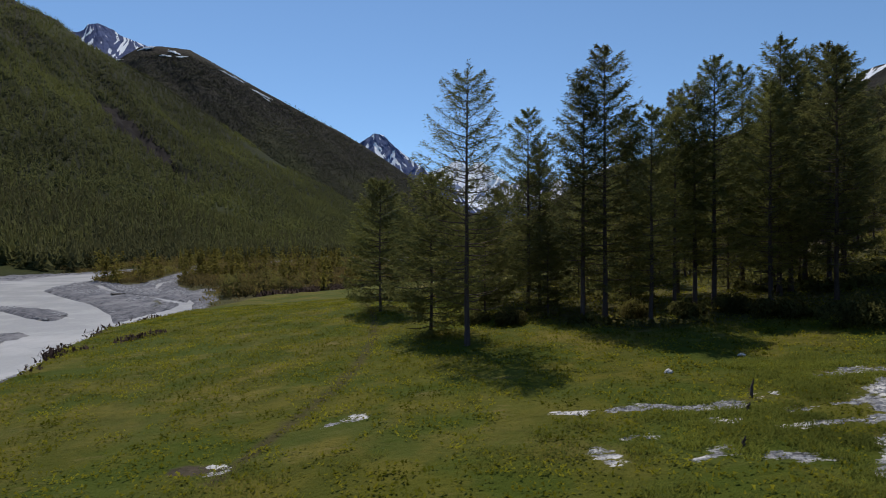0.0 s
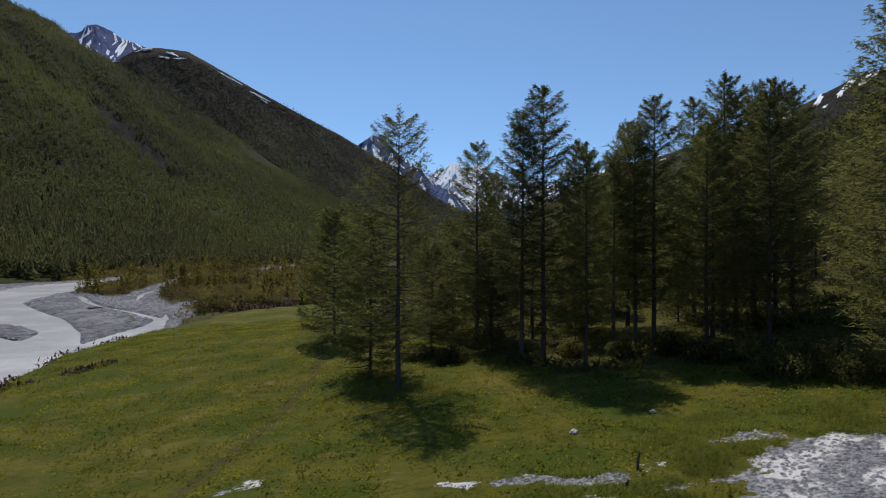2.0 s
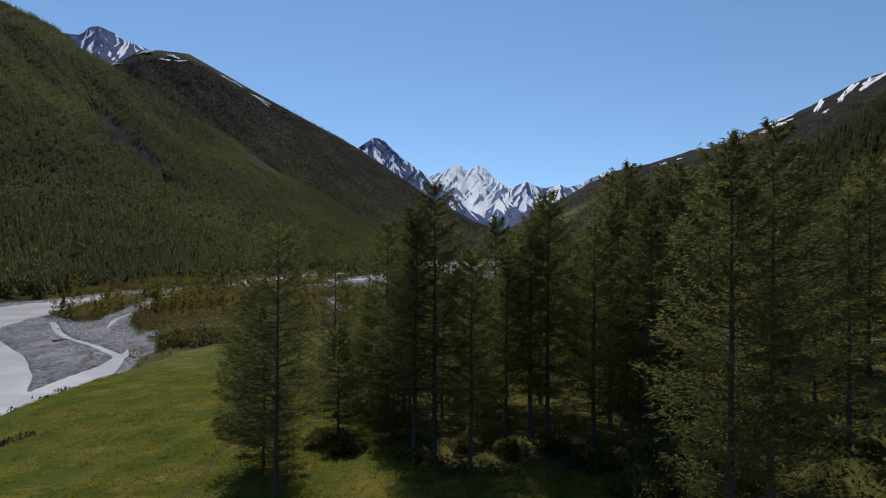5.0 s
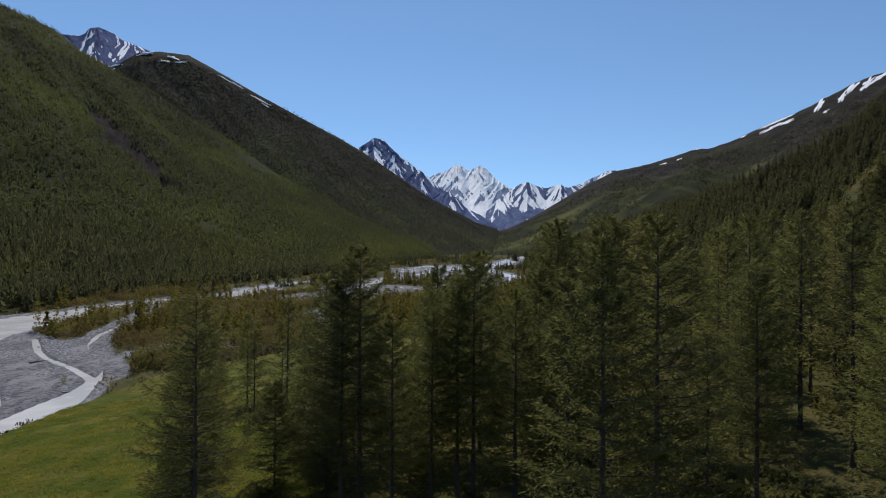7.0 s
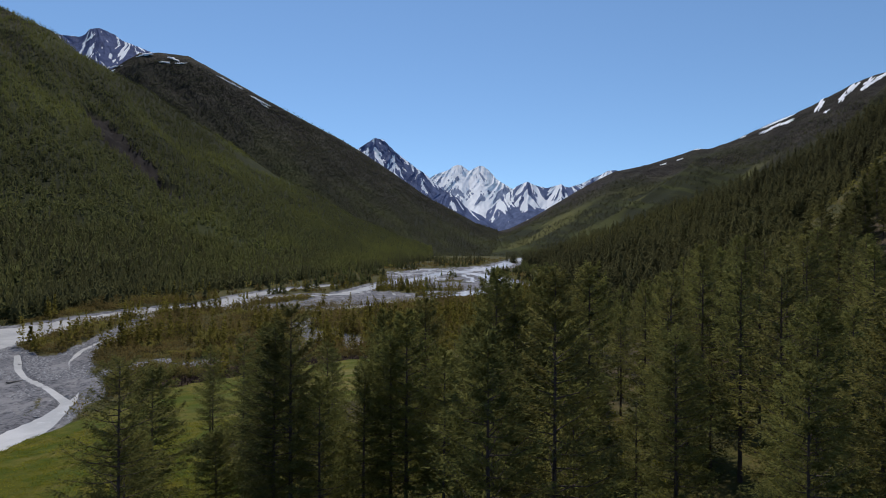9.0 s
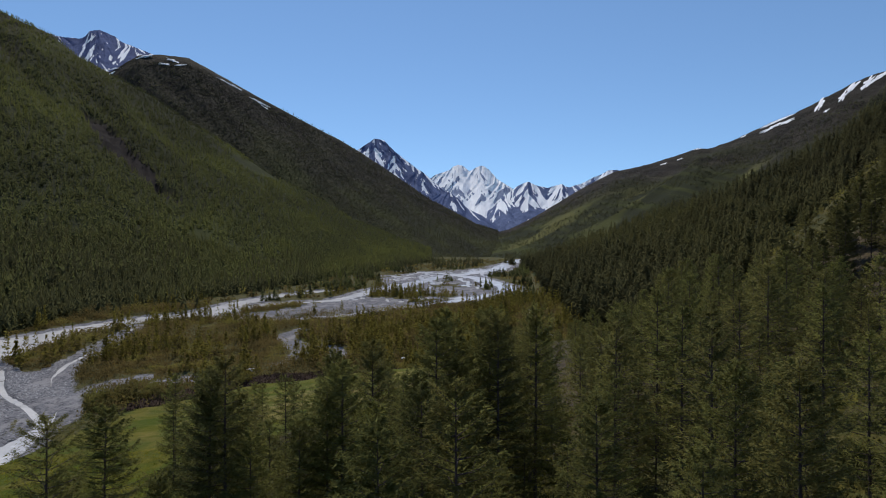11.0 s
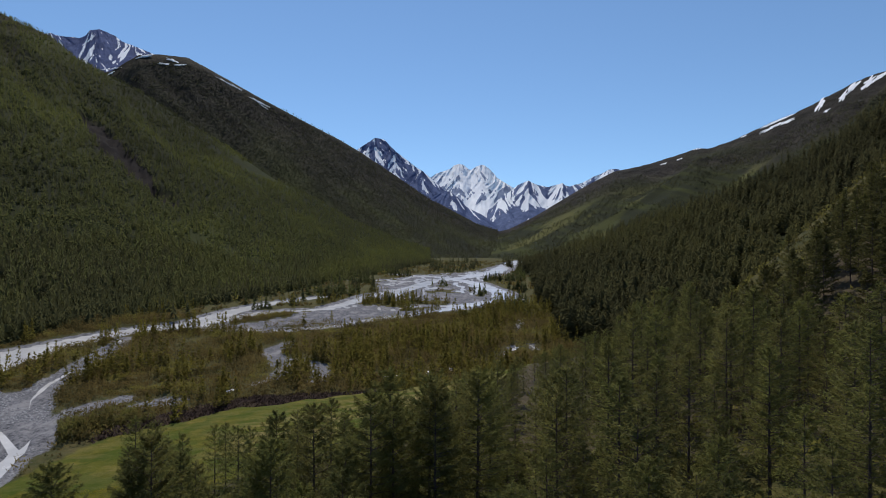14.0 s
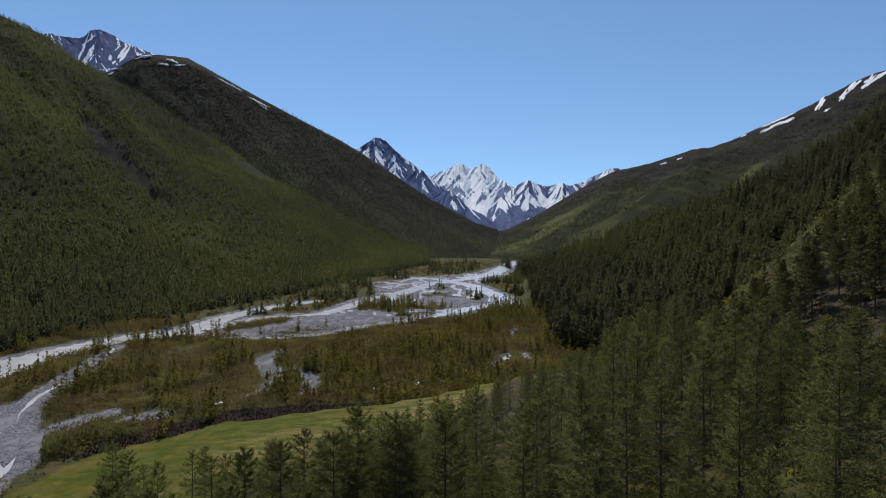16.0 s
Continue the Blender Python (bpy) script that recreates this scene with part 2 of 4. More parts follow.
# river arms: points x, y and half width
ARMS = {
    "near": ((-34, -160, 14), (-40, -60, 12), (-44, 10, 10), (-46, 45, 9), (-49, 62, 10), (-55, 78, 11), (-61, 92, 9), (-73, 107, 9), (-87, 123, 8), (-104, 140, 9), (-117, 168, 13), (-120, 190, 14), (-120, 206, 12.5), (-119, 222, 9), (-118, 240, 6.5), (-114, 260, 6.5), (-106, 277, 7.5), (-92, 295, 7), (-91, 347, 6), (-83, 394, 6), (-58, 442, 5)),
    "loop": ((-150, 118, 10), (-128, 134, 9), (-104, 138, 7)),
    "bank": ((-47, 70, 4.4), (-44, 78, 4.0), (-43, 86, 3.6), (-44.3, 97, 3.0), (-45.5, 105, 1.6), (-48.3, 114, 0.6), (-52, 118, 0.5), (-60, 126, 0.5), (-71, 135, 0.5), (-79, 144, 0.5), (-92, 162, 0.5)),
    "side": ((-48, 115, 0.7), (-51.7, 123.4, 0.0), (-62, 137, -0.3), (-73, 154, 0.1), (-79.4, 170, 0.3), (-84, 190, 0.0), (-88, 212, 0.3), (-93, 226, 0.2), (-100, 246, 0.7)),
    "north": ((-91, 300, 6), (-70, 345, 4), (-40, 362, 4), (-32, 400, 5), (-24, 456, 5), (-4, 504, 6), (17, 616, 7), (53, 687, 9), (93, 804, 11), (155, 1155, 12), (190, 1300, 10)),
    "south": ((-91, 290, 5), (-48, 270, 3), (-21, 289, 3), (-8, 312, 3), (14, 337, 3.5), (28, 358, 4), (52, 396, 6), (76, 425, 8), (74, 505, 7), (58, 601, 8), (27, 687, 7), (-28, 735, 6)),
}
POOLS = {
    "a": ((-29, 240, -0.6), (-31, 221, -0.3), (-24, 206, -0.1), (-18, 193, -0.8), (-17, 177, -1.4), (-20, 170, -1.6)),
    "b": ((-17, 206, -1.4), (-9, 197, -0.6), (-5, 185, -0.8), (-4, 174, -1.4)),
    "c": ((68, 294, 0.2), (66, 280, 0.1)),
    "d": ((60, 236, -0.2), (57, 221, 0.6), (50, 210, -0.4)),
    "e": ((67, 238, 0.0), (66, 225, 0.0)),
    "f": ((-54, 139, -1.0), (-53, 146, -0.6), (-49, 152, -1.4)), "g": ((-42, 147, -1.4), (-38, 150, -1.1), (-33, 152, -1.8)),
}
BARS = ((-53, 101, 5), (-58, 106, 8), (-62, 110, 9), (-70, 118, 14), (-76, 138, 17), (-92, 160, 13))            # the broad gravel bar
ISLES = (((-78, 107, 0.8), (-70, 102.5, 2.4), (-62, 95, 2.2), (-59, 91, 0.6)), ((-74, 58, 9), (-58, 66, 7.5), (-55, 74, 3.2)))
THICKET_ISLE = ((-84, 163, 2), (-93, 178, 7), (-99, 205, 7.5), (-104, 228, 6), (-102, 244, 3))


PLAIN = ((-112, 258, 6), (-70, 300, 24), (-15, 345, 36), (25, 400, 42), (30, 500, 52), (12, 620, 56), (50, 720, 46), (95, 820, 28), (160, 1160, 16), (195, 1320, 12))     # the braided bed


def reach(points, x, y):
    """Distance to a line of varying half width: under 0 inside."""
    best = np.full(np.shape(x), 1e9)
    for (x0, y0, w0), (x1, y1, w1) in zip(points, points[1:]):
        dx, dy = x1 - x0, y1 - y0
        s = np.clip(((x - x0) * dx + (y - y0) * dy) / (dx * dx + dy * dy), 0, 1)
        best = np.minimum(best, np.hypot(x - x0 - s * dx, y - y0 - s * dy) - w0 - s * (w1 - w0))
    return best


BANK = ((-400, -12), (-100, -16), (0, -24), (40, -32), (50, -35), (63, -39), (74, -41.5), (89, -41), (105, -38), (123, -36), (160, -36))
FAR_EDGE = ((-60, 105), (-37, 120), (-16, 144), (-5, 146), (16, 150), (38, 156), (64, 162), (120, 175))


def meadow_share(x, y):
    wob = 2.5 * fbm(x, y, 9.0, 3)
    d = np.minimum(x - curve(BANK, y), curve(FAR_EDGE, x) - y) + wob
    return smooth(-0.5, 3.0, d)


# mountain masses: u (sideways per metre ahead of the last eye), skyline v (rise per metre ahead)
EX, EZ = 37.5, 39.7


def sky_line(*pixels):
    return [((px - 796) / 1071, (438.4 - py) / 1071) for px, py in pixels]


MASSES = {
    # name: skyline, ridge depth by u, foot depth by u, power of the slope, roughness
    "A": (sky_line((-500, -120), (-100, -8), (0, 27), (50, 47), (85, 66), (120, 96), (190, 138), (250, 168), (320, 216), (400, 262), (480, 316), (560, 356), (620, 392), (700, 424), (760, 444)),
          ((-1.2, 1000), (-0.75, 1150), (-0.3, 1300), (0.0, 1450)),
          ((-1.2, 150), (-0.9, 185), (-0.749, 230), (-0.656, 266), (-0.525, 309), (-0.332, 417), (-0.244, 506), (-0.112, 745), (-0.035, 1075), (0.066, 1250)), 1.5, 0.13),
    "B": (sky_line((-300, 40), (100, 120), (190, 122), (240, 98), (282, 95), (330, 99), (400, 136), (500, 190), (600, 246), (640, 271), (700, 311), (760, 350), (840, 394), (880, 406)),
          ((-0.75, 2000), (0.1, 2500)), ((-0.75, 1250), (0.1, 1500)), 1.25, 0.05),
    "G": (sky_line((860, 414), (900, 405), (940, 386), (1000, 350), (1040, 327), (1085, 304), (1130, 295), (1190, 277), (1232, 260), (1250, 260), (1300, 244), (1340, 227), (1400, 200), (1450, 171), (1500, 146), (1568, 120), (1900, 10)),
          ((0.0, 2500), (0.4, 2300), (0.75, 2100)), ((-0.05, 1900), (0.1, 1350), (0.3, 1100), (0.75, 800)), 1.2, 0.05),
    "H": (sky_line((880, 470), (910, 474), (940, 466), (1000, 448), (1100, 412), (1200, 380), (1270, 356), (1350, 322), (1450, 266), (1568, 196), (1900, 20)),
          ((0.08, 1150), (0.12, 1000), (0.25, 850), (0.45, 680), (0.75, 540), (1.2, 420)),
          ((0.08, 1080), (0.125, 700), (0.14, 390), (0.18, 240), (0.3, 190), (0.5, 170), (0.75, 160), (1.2, 120)), 1.0, 0.05),
    "I": (sky_line((960, 700), (1020, 672), (1100, 640), (1180, 602), (1260, 560), (1330, 492), (1400, 428), (1500, 336), (1568, 280), (1900, 30)),
          ((0.15, 150), (0.3, 165), (0.45, 190), (0.75, 235), (1.2, 260)),
          ((0.15, 100), (0.22, 60), (0.4, 40), (0.75, 30), (1.2, 15)), 1.3, 0.03),
}


FOLDS = {"A": (0.47, 0.11, 0.065), "B": (0.40, 0.07, 0.030), "G": (-0.35, 0.08, 0.09), "H": (-0.30, 0.13, 0.08)}


def folds(key, u, s):
    """Spurs and gullies that run down a slope, about -0.5 to 0.5."""
    lean, size, _ = FOLDS[key]
    c = (u + lean * s) / size
    return ridged(c + 3.1 * len(key) + ord(key), s * 1.3, 1.0, 4)


def mass(key, x, y, rough=True):
    """Height of one mountain mass, or far under ground beyond it, and its share of the way up."""
    line, ridge, foot, power, bumps = MASSES[key]
    yy = np.maximum(y, 5.0)
    u = (x - EX) / yy
    yr, yf = curve(ridge, u), curve(foot, u)
    jag = 0.0012 if key == "G" else 0.0008
    top = EZ + (curve(line, u) + jag * fbm(u, u * 0.3, 0.012, 3)) * yr
    base = water_level(np.minimum(yf, 1300)) + 0.7
    s = np.clip((yy - yf) / (yr - yf), 0, 1)
    z = base + (top - base) * s ** power
    rise = np.clip((z - base), 0, None)
    if rough:
        z = z + fbm(x, y, 60.0 if key == "I" else 180.0, 5) * bumps * rise * 0.8 * (1 - 0.75 * smooth(0.8, 1.0, s))
        if key in FOLDS:
            z = z + folds(key, u, s) * FOLDS[key][2] * rise * 1.6 * (1 - 0.85 * smooth(0.75, 1.0, s))
    z = np.where(yy > yr * 1.012, top - 0.45 * (yy - yr * 1.012), z)
    s = np.where(yy > yr * 1.012, 2.0, s)
    low, high = line[0][0], line[-1][0]
    z = np.where((y < 5) | (yy < yf) | (u < low) | (u > high), -500.0, z)
    return z, s


CLEFT = ((-545, 960, 10), (-502, 915, 22), (-435, 848, 27), (-375, 801, 26), (-318, 745, 10))      # a rocky gully, its shade painted in


def valley(x, y):
    """Ground height and the cover of the ground at x, y."""
    x, y = np.asarray(x, float), np.asarray(y, float)
    zw = water_level(y)
    # meadow plane
    m = 0.9 + 0.085 * (np.clip(x, -60, 30) - 2) + 0.035 * (np.clip(y, -10, 65) - 45) - 0.02 * (np.clip(y, 65, 400) - 65)
    m = m + 0.16 * np.clip(x - 30, 0, 60) + 0.5 * fbm(x, y, 14.0, 3) + 0.12 * fbm(x, y, 2.5, 2)
    m = np.maximum(m, zw + 1.3)
    flat = zw + 0.8 + 0.5 * fbm(x, y, 12.0, 3)
    share = meadow_share(x, y)
    z = flat * (1 - share) + m * share
    # river bed
    wet, stones = np.full(x.shape, 1e9), np.full(x.shape, 1e9)
    wobble = 5.0 * fbm(x, y, 22.0, 4)
    for name, line in ARMS.items():
        d = reach(line, x, y) + wobble * {"bank": 0.05, "side": 0.30, "near": 0.2}.get(name, 1.2)
        wet = np.minimum(wet, d)
        stones = np.minimum(stones, d - {"near": 4.0, "loop": 20.0, "bank": 3.0, "side": 5.0}.get(name, 5.0))
    for line in ISLES:
        d = reach(line, x, y) + 0.3 * wobble
        wet, stones = np.where(d < 1.5, np.maximum(wet, 1.5 - 1.6 * d), wet), np.minimum(stones, d)
    for name, line in POOLS.items():
        d = reach(line, x, y) + 0.5 * wobble + 4.0 * fbm(x, y, 5.0, 3)
        wet, stones = np.minimum(wet, d), np.minimum(stones, d - (1.4 if name in "cde" else 4.2))
    # threads of water and overgrown islands in the braided bed
    plain = reach(PLAIN, x, y) + 2.0 * wobble
    thread = (np.abs(fbm(x * 1.25, y * 0.5, 34.0, 4)) - 0.021) * 100
    wet = np.where(plain < -2, np.minimum(wet, np.maximum(thread, plain + 2)), wet)
    holm = smooth(0.07, 0.13, fbm(x + 500, y * 0.6, 40.0, 3)) * (wet > 5)
    stones = np.minimum(stones, np.where(holm > 0.5, 6.0, plain))
    stones = np.minimum(stones, reach(BARS, x, y) + wobble)
    isle = reach(THICKET_ISLE, x, y) + wobble
    stones = np.where(isle < 0, 6.0, stones)
    gravel = smooth(2.0, -2.0, stones) * (1 - share)
    z = z * (1 - gravel) + gravel * (zw + 0.35 + 0.5 * fbm(x, y, 9.0, 4))
    bed = smooth(1.2, -1.2, wet) * (1 - smooth(0.3, 0.9, share))
    z = z * (1 - bed) + bed * (zw - 0.7)
    # mountains
    rock, slope = np.zeros(x.shape), np.zeros(x.shape)
    for key in MASSES:
        h, s = mass(key, x, y)
        s = np.minimum(s, 1.0)
        over = h > z
        z = np.where(over, h, z)
        side = (x - EX) / np.maximum(y, 5)
        r = {"A": 0.75 * smooth(0.80, 0.97, s + 0.3 * fbm(x, y, 90.0, 3)) * smooth(-0.62, -0.72, side), "B": 0.2 + 0.6 * smooth(0.45, 0.92, s), "G": 0.9 * smooth(0.62, 0.90, s + 0.5 * fbm(x, y, 240.0, 4))}.get(key, 0 * s)
        rock = np.where(over, r, rock)
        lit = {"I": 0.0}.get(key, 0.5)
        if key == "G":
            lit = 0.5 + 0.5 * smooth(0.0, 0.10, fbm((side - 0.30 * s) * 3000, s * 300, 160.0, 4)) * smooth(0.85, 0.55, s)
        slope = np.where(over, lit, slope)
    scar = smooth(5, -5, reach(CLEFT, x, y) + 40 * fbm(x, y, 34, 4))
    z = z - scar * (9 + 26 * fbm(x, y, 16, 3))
    # closed valley sides beside and behind the eye
    side = np.maximum(0.5 * (-190 - x), 0.5 * (x - 110) + 20) * smooth(60, -20, y - 0.4 * np.abs(x))
    side = np.where(side > 2, side + 12 * fbm(x, y, 90.0, 4), -500.0)
    slope = np.where(side > z, 0.5, slope)
    z = np.maximum(z, side)
    return z, gravel, rock, scar, slope, share, wet, stones


def make_mesh(name, verts, faces, material, smooth_shade=False, normals=None):
    me = bpy.data.meshes.new(name)
    verts, faces = np.asarray(verts, np.float32), np.asarray(faces, np.int32)
    if normals is not None:                      # each leaf shows its front to the outside of the crown
        a, b, c = (verts[faces[:, k]] for k in range(3))
        away = (np.cross(b - a, c - a) * np.asarray(normals)[faces[:, 0]]).sum(1) < 0
        faces = np.where(away[:, None], faces[:, ::-1], faces)
    me.vertices.add(len(verts))
    me.vertices.foreach_set("co", verts.ravel())
    k = faces.shape[1]
    me.loops.add(faces.size)
    me.loops.foreach_set("vertex_index", faces.ravel())
    me.polygons.add(len(faces))
    me.polygons.foreach_set("loop_start", np.arange(0, faces.size, k, dtype=np.int32))
    if smooth_shade:
        me.polygons.foreach_set("use_smooth", np.ones(len(faces), bool))
    me.update(calc_edges=True)
    if normals is not None:                      # soft shading over a whole crown
        me.polygons.foreach_set("use_smooth", np.ones(len(faces), bool))
        me.normals_split_custom_set_from_vertices((normals / np.linalg.norm(normals, axis=1)[:, None]).tolist())
    if material:
        me.materials.append(material)
    return me


def fan(radii, angles, cx=20.0, cy=-30.0):
    r, a = np.meshgrid(radii, angles, indexing="ij")
    x, y = cx + r * np.sin(a), cy + r * np.cos(a)
    n, k = len(radii), len(angles)
    i, j = np.meshgrid(np.arange(n - 1), np.arange(k), indexing="ij")
    j2 = (j + 1) % k
    faces = np.stack([i * k + j, i * k + j2, (i + 1) * k + j2, (i + 1) * k + j], -1).reshape(-1, 4)[:, ::-1]
    return x.ravel(), y.ravel(), faces


def arc(a, b, n):
    return np.linspace(radians(a), radians(b), n, endpoint=False)


angles = np.concatenate([arc(-44, -34, 60), arc(-34, -26, 70), arc(-26, -9, 110), arc(-9, 14, 170), arc(14, 44, 170), arc(44, 316, 70)])
radii = np.concatenate([np.geomspace(1.0, 38, 30, endpoint=False), np.geomspace(38, 62, 110, endpoint=False), np.geomspace(62, 110, 42, endpoint=False), np.geomspace(110, 800, 105, endpoint=False), np.geomspace(800, 2300, 78, endpoint=False), np.geomspace(2300, 4940, 30)])
gx, gy, gfaces = fan(radii, angles)
gz, gravel, rock, scar, slope, share, wet, stones = valley(gx, gy)


FRONT = ((-30, 300), (-11, 300), (-10, 76), (-2, 70), (4, 62), (9, 50), (13, 43.5), (20, 43), (26, 43), (29, 34), (33, 29), (38, 24), (60, 10), (100, -20), (200, -60))
BACK = ((-14, 80), (0, 90), (18, 100), (35, 122), (47, 145), (60, 165), (75, 190), (90, 400), (400, 600))


def in_forest(x, y):
    """Over 0 in the wood at the foot of the slope, in metres from its edge."""
    return np.minimum(y - curve(FRONT, x), curve(BACK, x) - y) + 3.0 * fbm(x, y, 9.0, 2)


# gravel wash with thin turf beside the wood
WASH = ((15.5, 10, 2.0), (17.6, 18.5, 2.6), (19.8, 22.8, 2.7), (26, 23.2, 2.4), (34, 22.6, 3), (50, 20, 4))
STREAKS = (((17.5, 22.8, 0.6), (15, 22.6, 0.4), (13, 22.4, 0.15)), ((17, 20.6, 0.6), (14, 20.9, 0.35), (11.9, 20.6, 0.1)), ((4.6, 24.1, 0.15), (8.1, 23.9, 0.3), (11.2, 23.5, 0.5)),
           ((8.6, 22.2, 0.2), (10.6, 21.8, 0.3)), ((4.9, 19.6, 0.15), (5.3, 18.6, 0.35)), ((6.2, 20.6, 0.1), (7.2, 20.9, 0.2)), ((7.8, 18.6, 0.15), (9, 19.2, 0.2)), ((10.3, 18.3, 0.2), (11.8, 17.8, 0.3)),
           ((12.6, 16.8, 0.7), (14.2, 18.4, 0.8)), ((12.7, 24.4, 0.08), (13.4, 24.4, 0.08)), ((16.2, 26.3, 0.3), (18.8, 26.6, 0.6)), ((-4.8, 25.4, 0.12), (-3.6, 25.6, 0.12)))
PIT = ((-9.3, 21.5, 0.05), (-7.9, 21.2, 0.05))


def wash_share(x, y):
    """Share of bare gravel: full in the wash, broken in the streaks beside it."""
    d = reach(WASH, x, y) + 2.4 * fbm(x, y, 4.0, 3) + 2.0 * fbm(x + 40, y, 1.6, 2)
    thin = np.full(np.shape(x), 1e9)
    for line in STREAKS:
        thin = np.minimum(thin, reach(line, x, y))
    thin = thin + 1.1 * fbm(x, y, 1.3, 3)
    rim = np.abs(reach(PIT, x, y) - 0.34) + 0.7 * fbm(x, y, 0.9, 2)
    return np.clip(np.maximum(np.maximum(smooth(1.6, -1.6, d), 0.60 * smooth(0.75, -0.30, thin)), 0.56 * smooth(0.20, 0.02, rim)), 0, 1)


near = np.hypot(gx - 20, gy + 30) < 130
dry = np.where(near, wash_share(gx, gy), 0)
gravel = np.maximum(gravel, dry)
litter = smooth(-1.0, 3.0, in_forest(gx, gy) + 4.5 * smooth(0, 5, gx) * smooth(32, 26, gx)) * share * (0.5 + 0.5 * smooth(60, 95, gy))
litter = np.maximum(litter, 0.6 * smooth(0.4, 0.1, share))
litter = np.maximum(litter, smooth(0.50, 0.36, reach(PIT, gx, gy)))
hz, hs = mass("I", gx, gy, False)
litter = np.maximum(litter, 0.30 * (hz > gz - 3) * smooth(0.7, 0.35, hs))
path = smooth(0.5, 0.1, np.abs(reach(((-7.6, 20, 0), (-6.3, 27.6, 0), (-5.6, 31, 0), (-5.2, 36, 0), (-5.2, 45, 0), (-6.6, 58, 0), (-10, 75, 0)), gx, gy))) * 0.9
hay = (0.06 + 0.10 * smooth(85, 105, gy)) * share + 0.6 * smooth(14, -6, reach(((2, 118, 6), (24, 132, 8), (40, 140, 6)), gx, gy))
ground_mesh = make_mesh("ground", np.stack([gx, gy, gz], 1), gfaces, GROUND, True)
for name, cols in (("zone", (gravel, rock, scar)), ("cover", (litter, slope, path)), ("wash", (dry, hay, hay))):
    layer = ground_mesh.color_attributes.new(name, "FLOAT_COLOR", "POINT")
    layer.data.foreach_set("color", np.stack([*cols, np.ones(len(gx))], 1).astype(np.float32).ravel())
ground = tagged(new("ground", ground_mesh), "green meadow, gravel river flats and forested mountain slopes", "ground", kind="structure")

# ---- the snow mountains at the head of the valley ----
def snow_peak(label, line, summits, near, far, low, cover, lean, amp, pale, seed):
    """A mountain seen up the valley: ribs and gullies run down from its summits, snow lies in the gullies.
    line and summits: sideways and rise per metre ahead, in thousandths; cover: share of snow by rise."""
    line = np.array(line, float)
    px = np.arange(line[0, 0], line[-1, 0], 0.85)
    top = np.interp(px, line[:, 0], line[:, 1]) + 2.6 * fbm(px, px * 0 + seed, 9.0, 3)
    n = int((top.max() - low) / 1.1)
    s = np.linspace(0, 1, n)
    py = low + (top[None] - low) * s[:, None]
    x = np.tile(px, (n, 1))
    weight, rib, streak = 0.0, 0.0, 0.0
    for k, (sx, sy) in enumerate(summits):
        down = np.maximum(sy - py, 0) + 9
        c = (x - sx + lean * (sy - py)) / down ** 0.9 * 2.4
        w = np.exp(-np.hypot(x - sx, (sy - py) * 0.3) / 12.0)
        c = c + 0.9 * fbm(x + seed, py, 26.0, 4)
        rib = rib + w * ridged(c * 0.55 + 7.7 * k + seed, down / 55, 1.0, 3)
        flank = (down * 0.85 - np.abs(x - sx)) / 7.0 + 0.9 * fbm(x, py + seed, 18.0, 3)
        wing = fbm(flank + 40 * (x > sx) + 5.3 * k + seed, (x - sx) / 34, 1.0, 4, 0.6)
        rib = rib + 0.5 * w * ridged(flank * 0.45 + 40 * (x > sx) + seed, (x - sx) / 50, 1.0, 3)
        streak = streak + w * (0.6 * fbm(c * 2.2 + 3.1 * k + seed, down / 30, 1.0, 4, 0.6) + 0.75 * wing)
        weight = weight + w
    rib, streak = rib / weight, streak / weight
    deep = near + (far - near) * s[:, None] ** 0.9 - amp * rib - 0.4 * amp * fbm(x, py, 16.0, 5, 0.55)
    ice = np.interp(py, *np.array(sorted(cover), float).T) - 0.5 + 1.25 * streak - 0.40 * rib + 0.40 * fbm(x, py, 13.0, 5, 0.6)
    v = np.stack([EX + x / 1000 * deep, deep, EZ + py / 1000 * deep], -1).reshape(-1, 3)
    i, j = np.meshgrid(np.arange(n - 1), np.arange(len(px) - 1), indexing="ij")
    f = np.stack([i * len(px) + j, i * len(px) + j + 1, (i + 1) * len(px) + j + 1, (i + 1) * len(px) + j], -1).reshape(-1, 4)
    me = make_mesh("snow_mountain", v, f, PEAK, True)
    # share by which the painted haze pales the rock
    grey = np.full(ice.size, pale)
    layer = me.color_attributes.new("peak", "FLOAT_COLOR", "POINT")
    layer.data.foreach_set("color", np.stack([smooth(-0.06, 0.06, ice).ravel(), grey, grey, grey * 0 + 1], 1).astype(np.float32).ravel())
    return tagged(new("snow_mountain", me), label, "mountain", "snow mountains")


def from_view(*pixels):
    return [(1000 * u, 1000 * v) for u, v in sky_line(*pixels)]


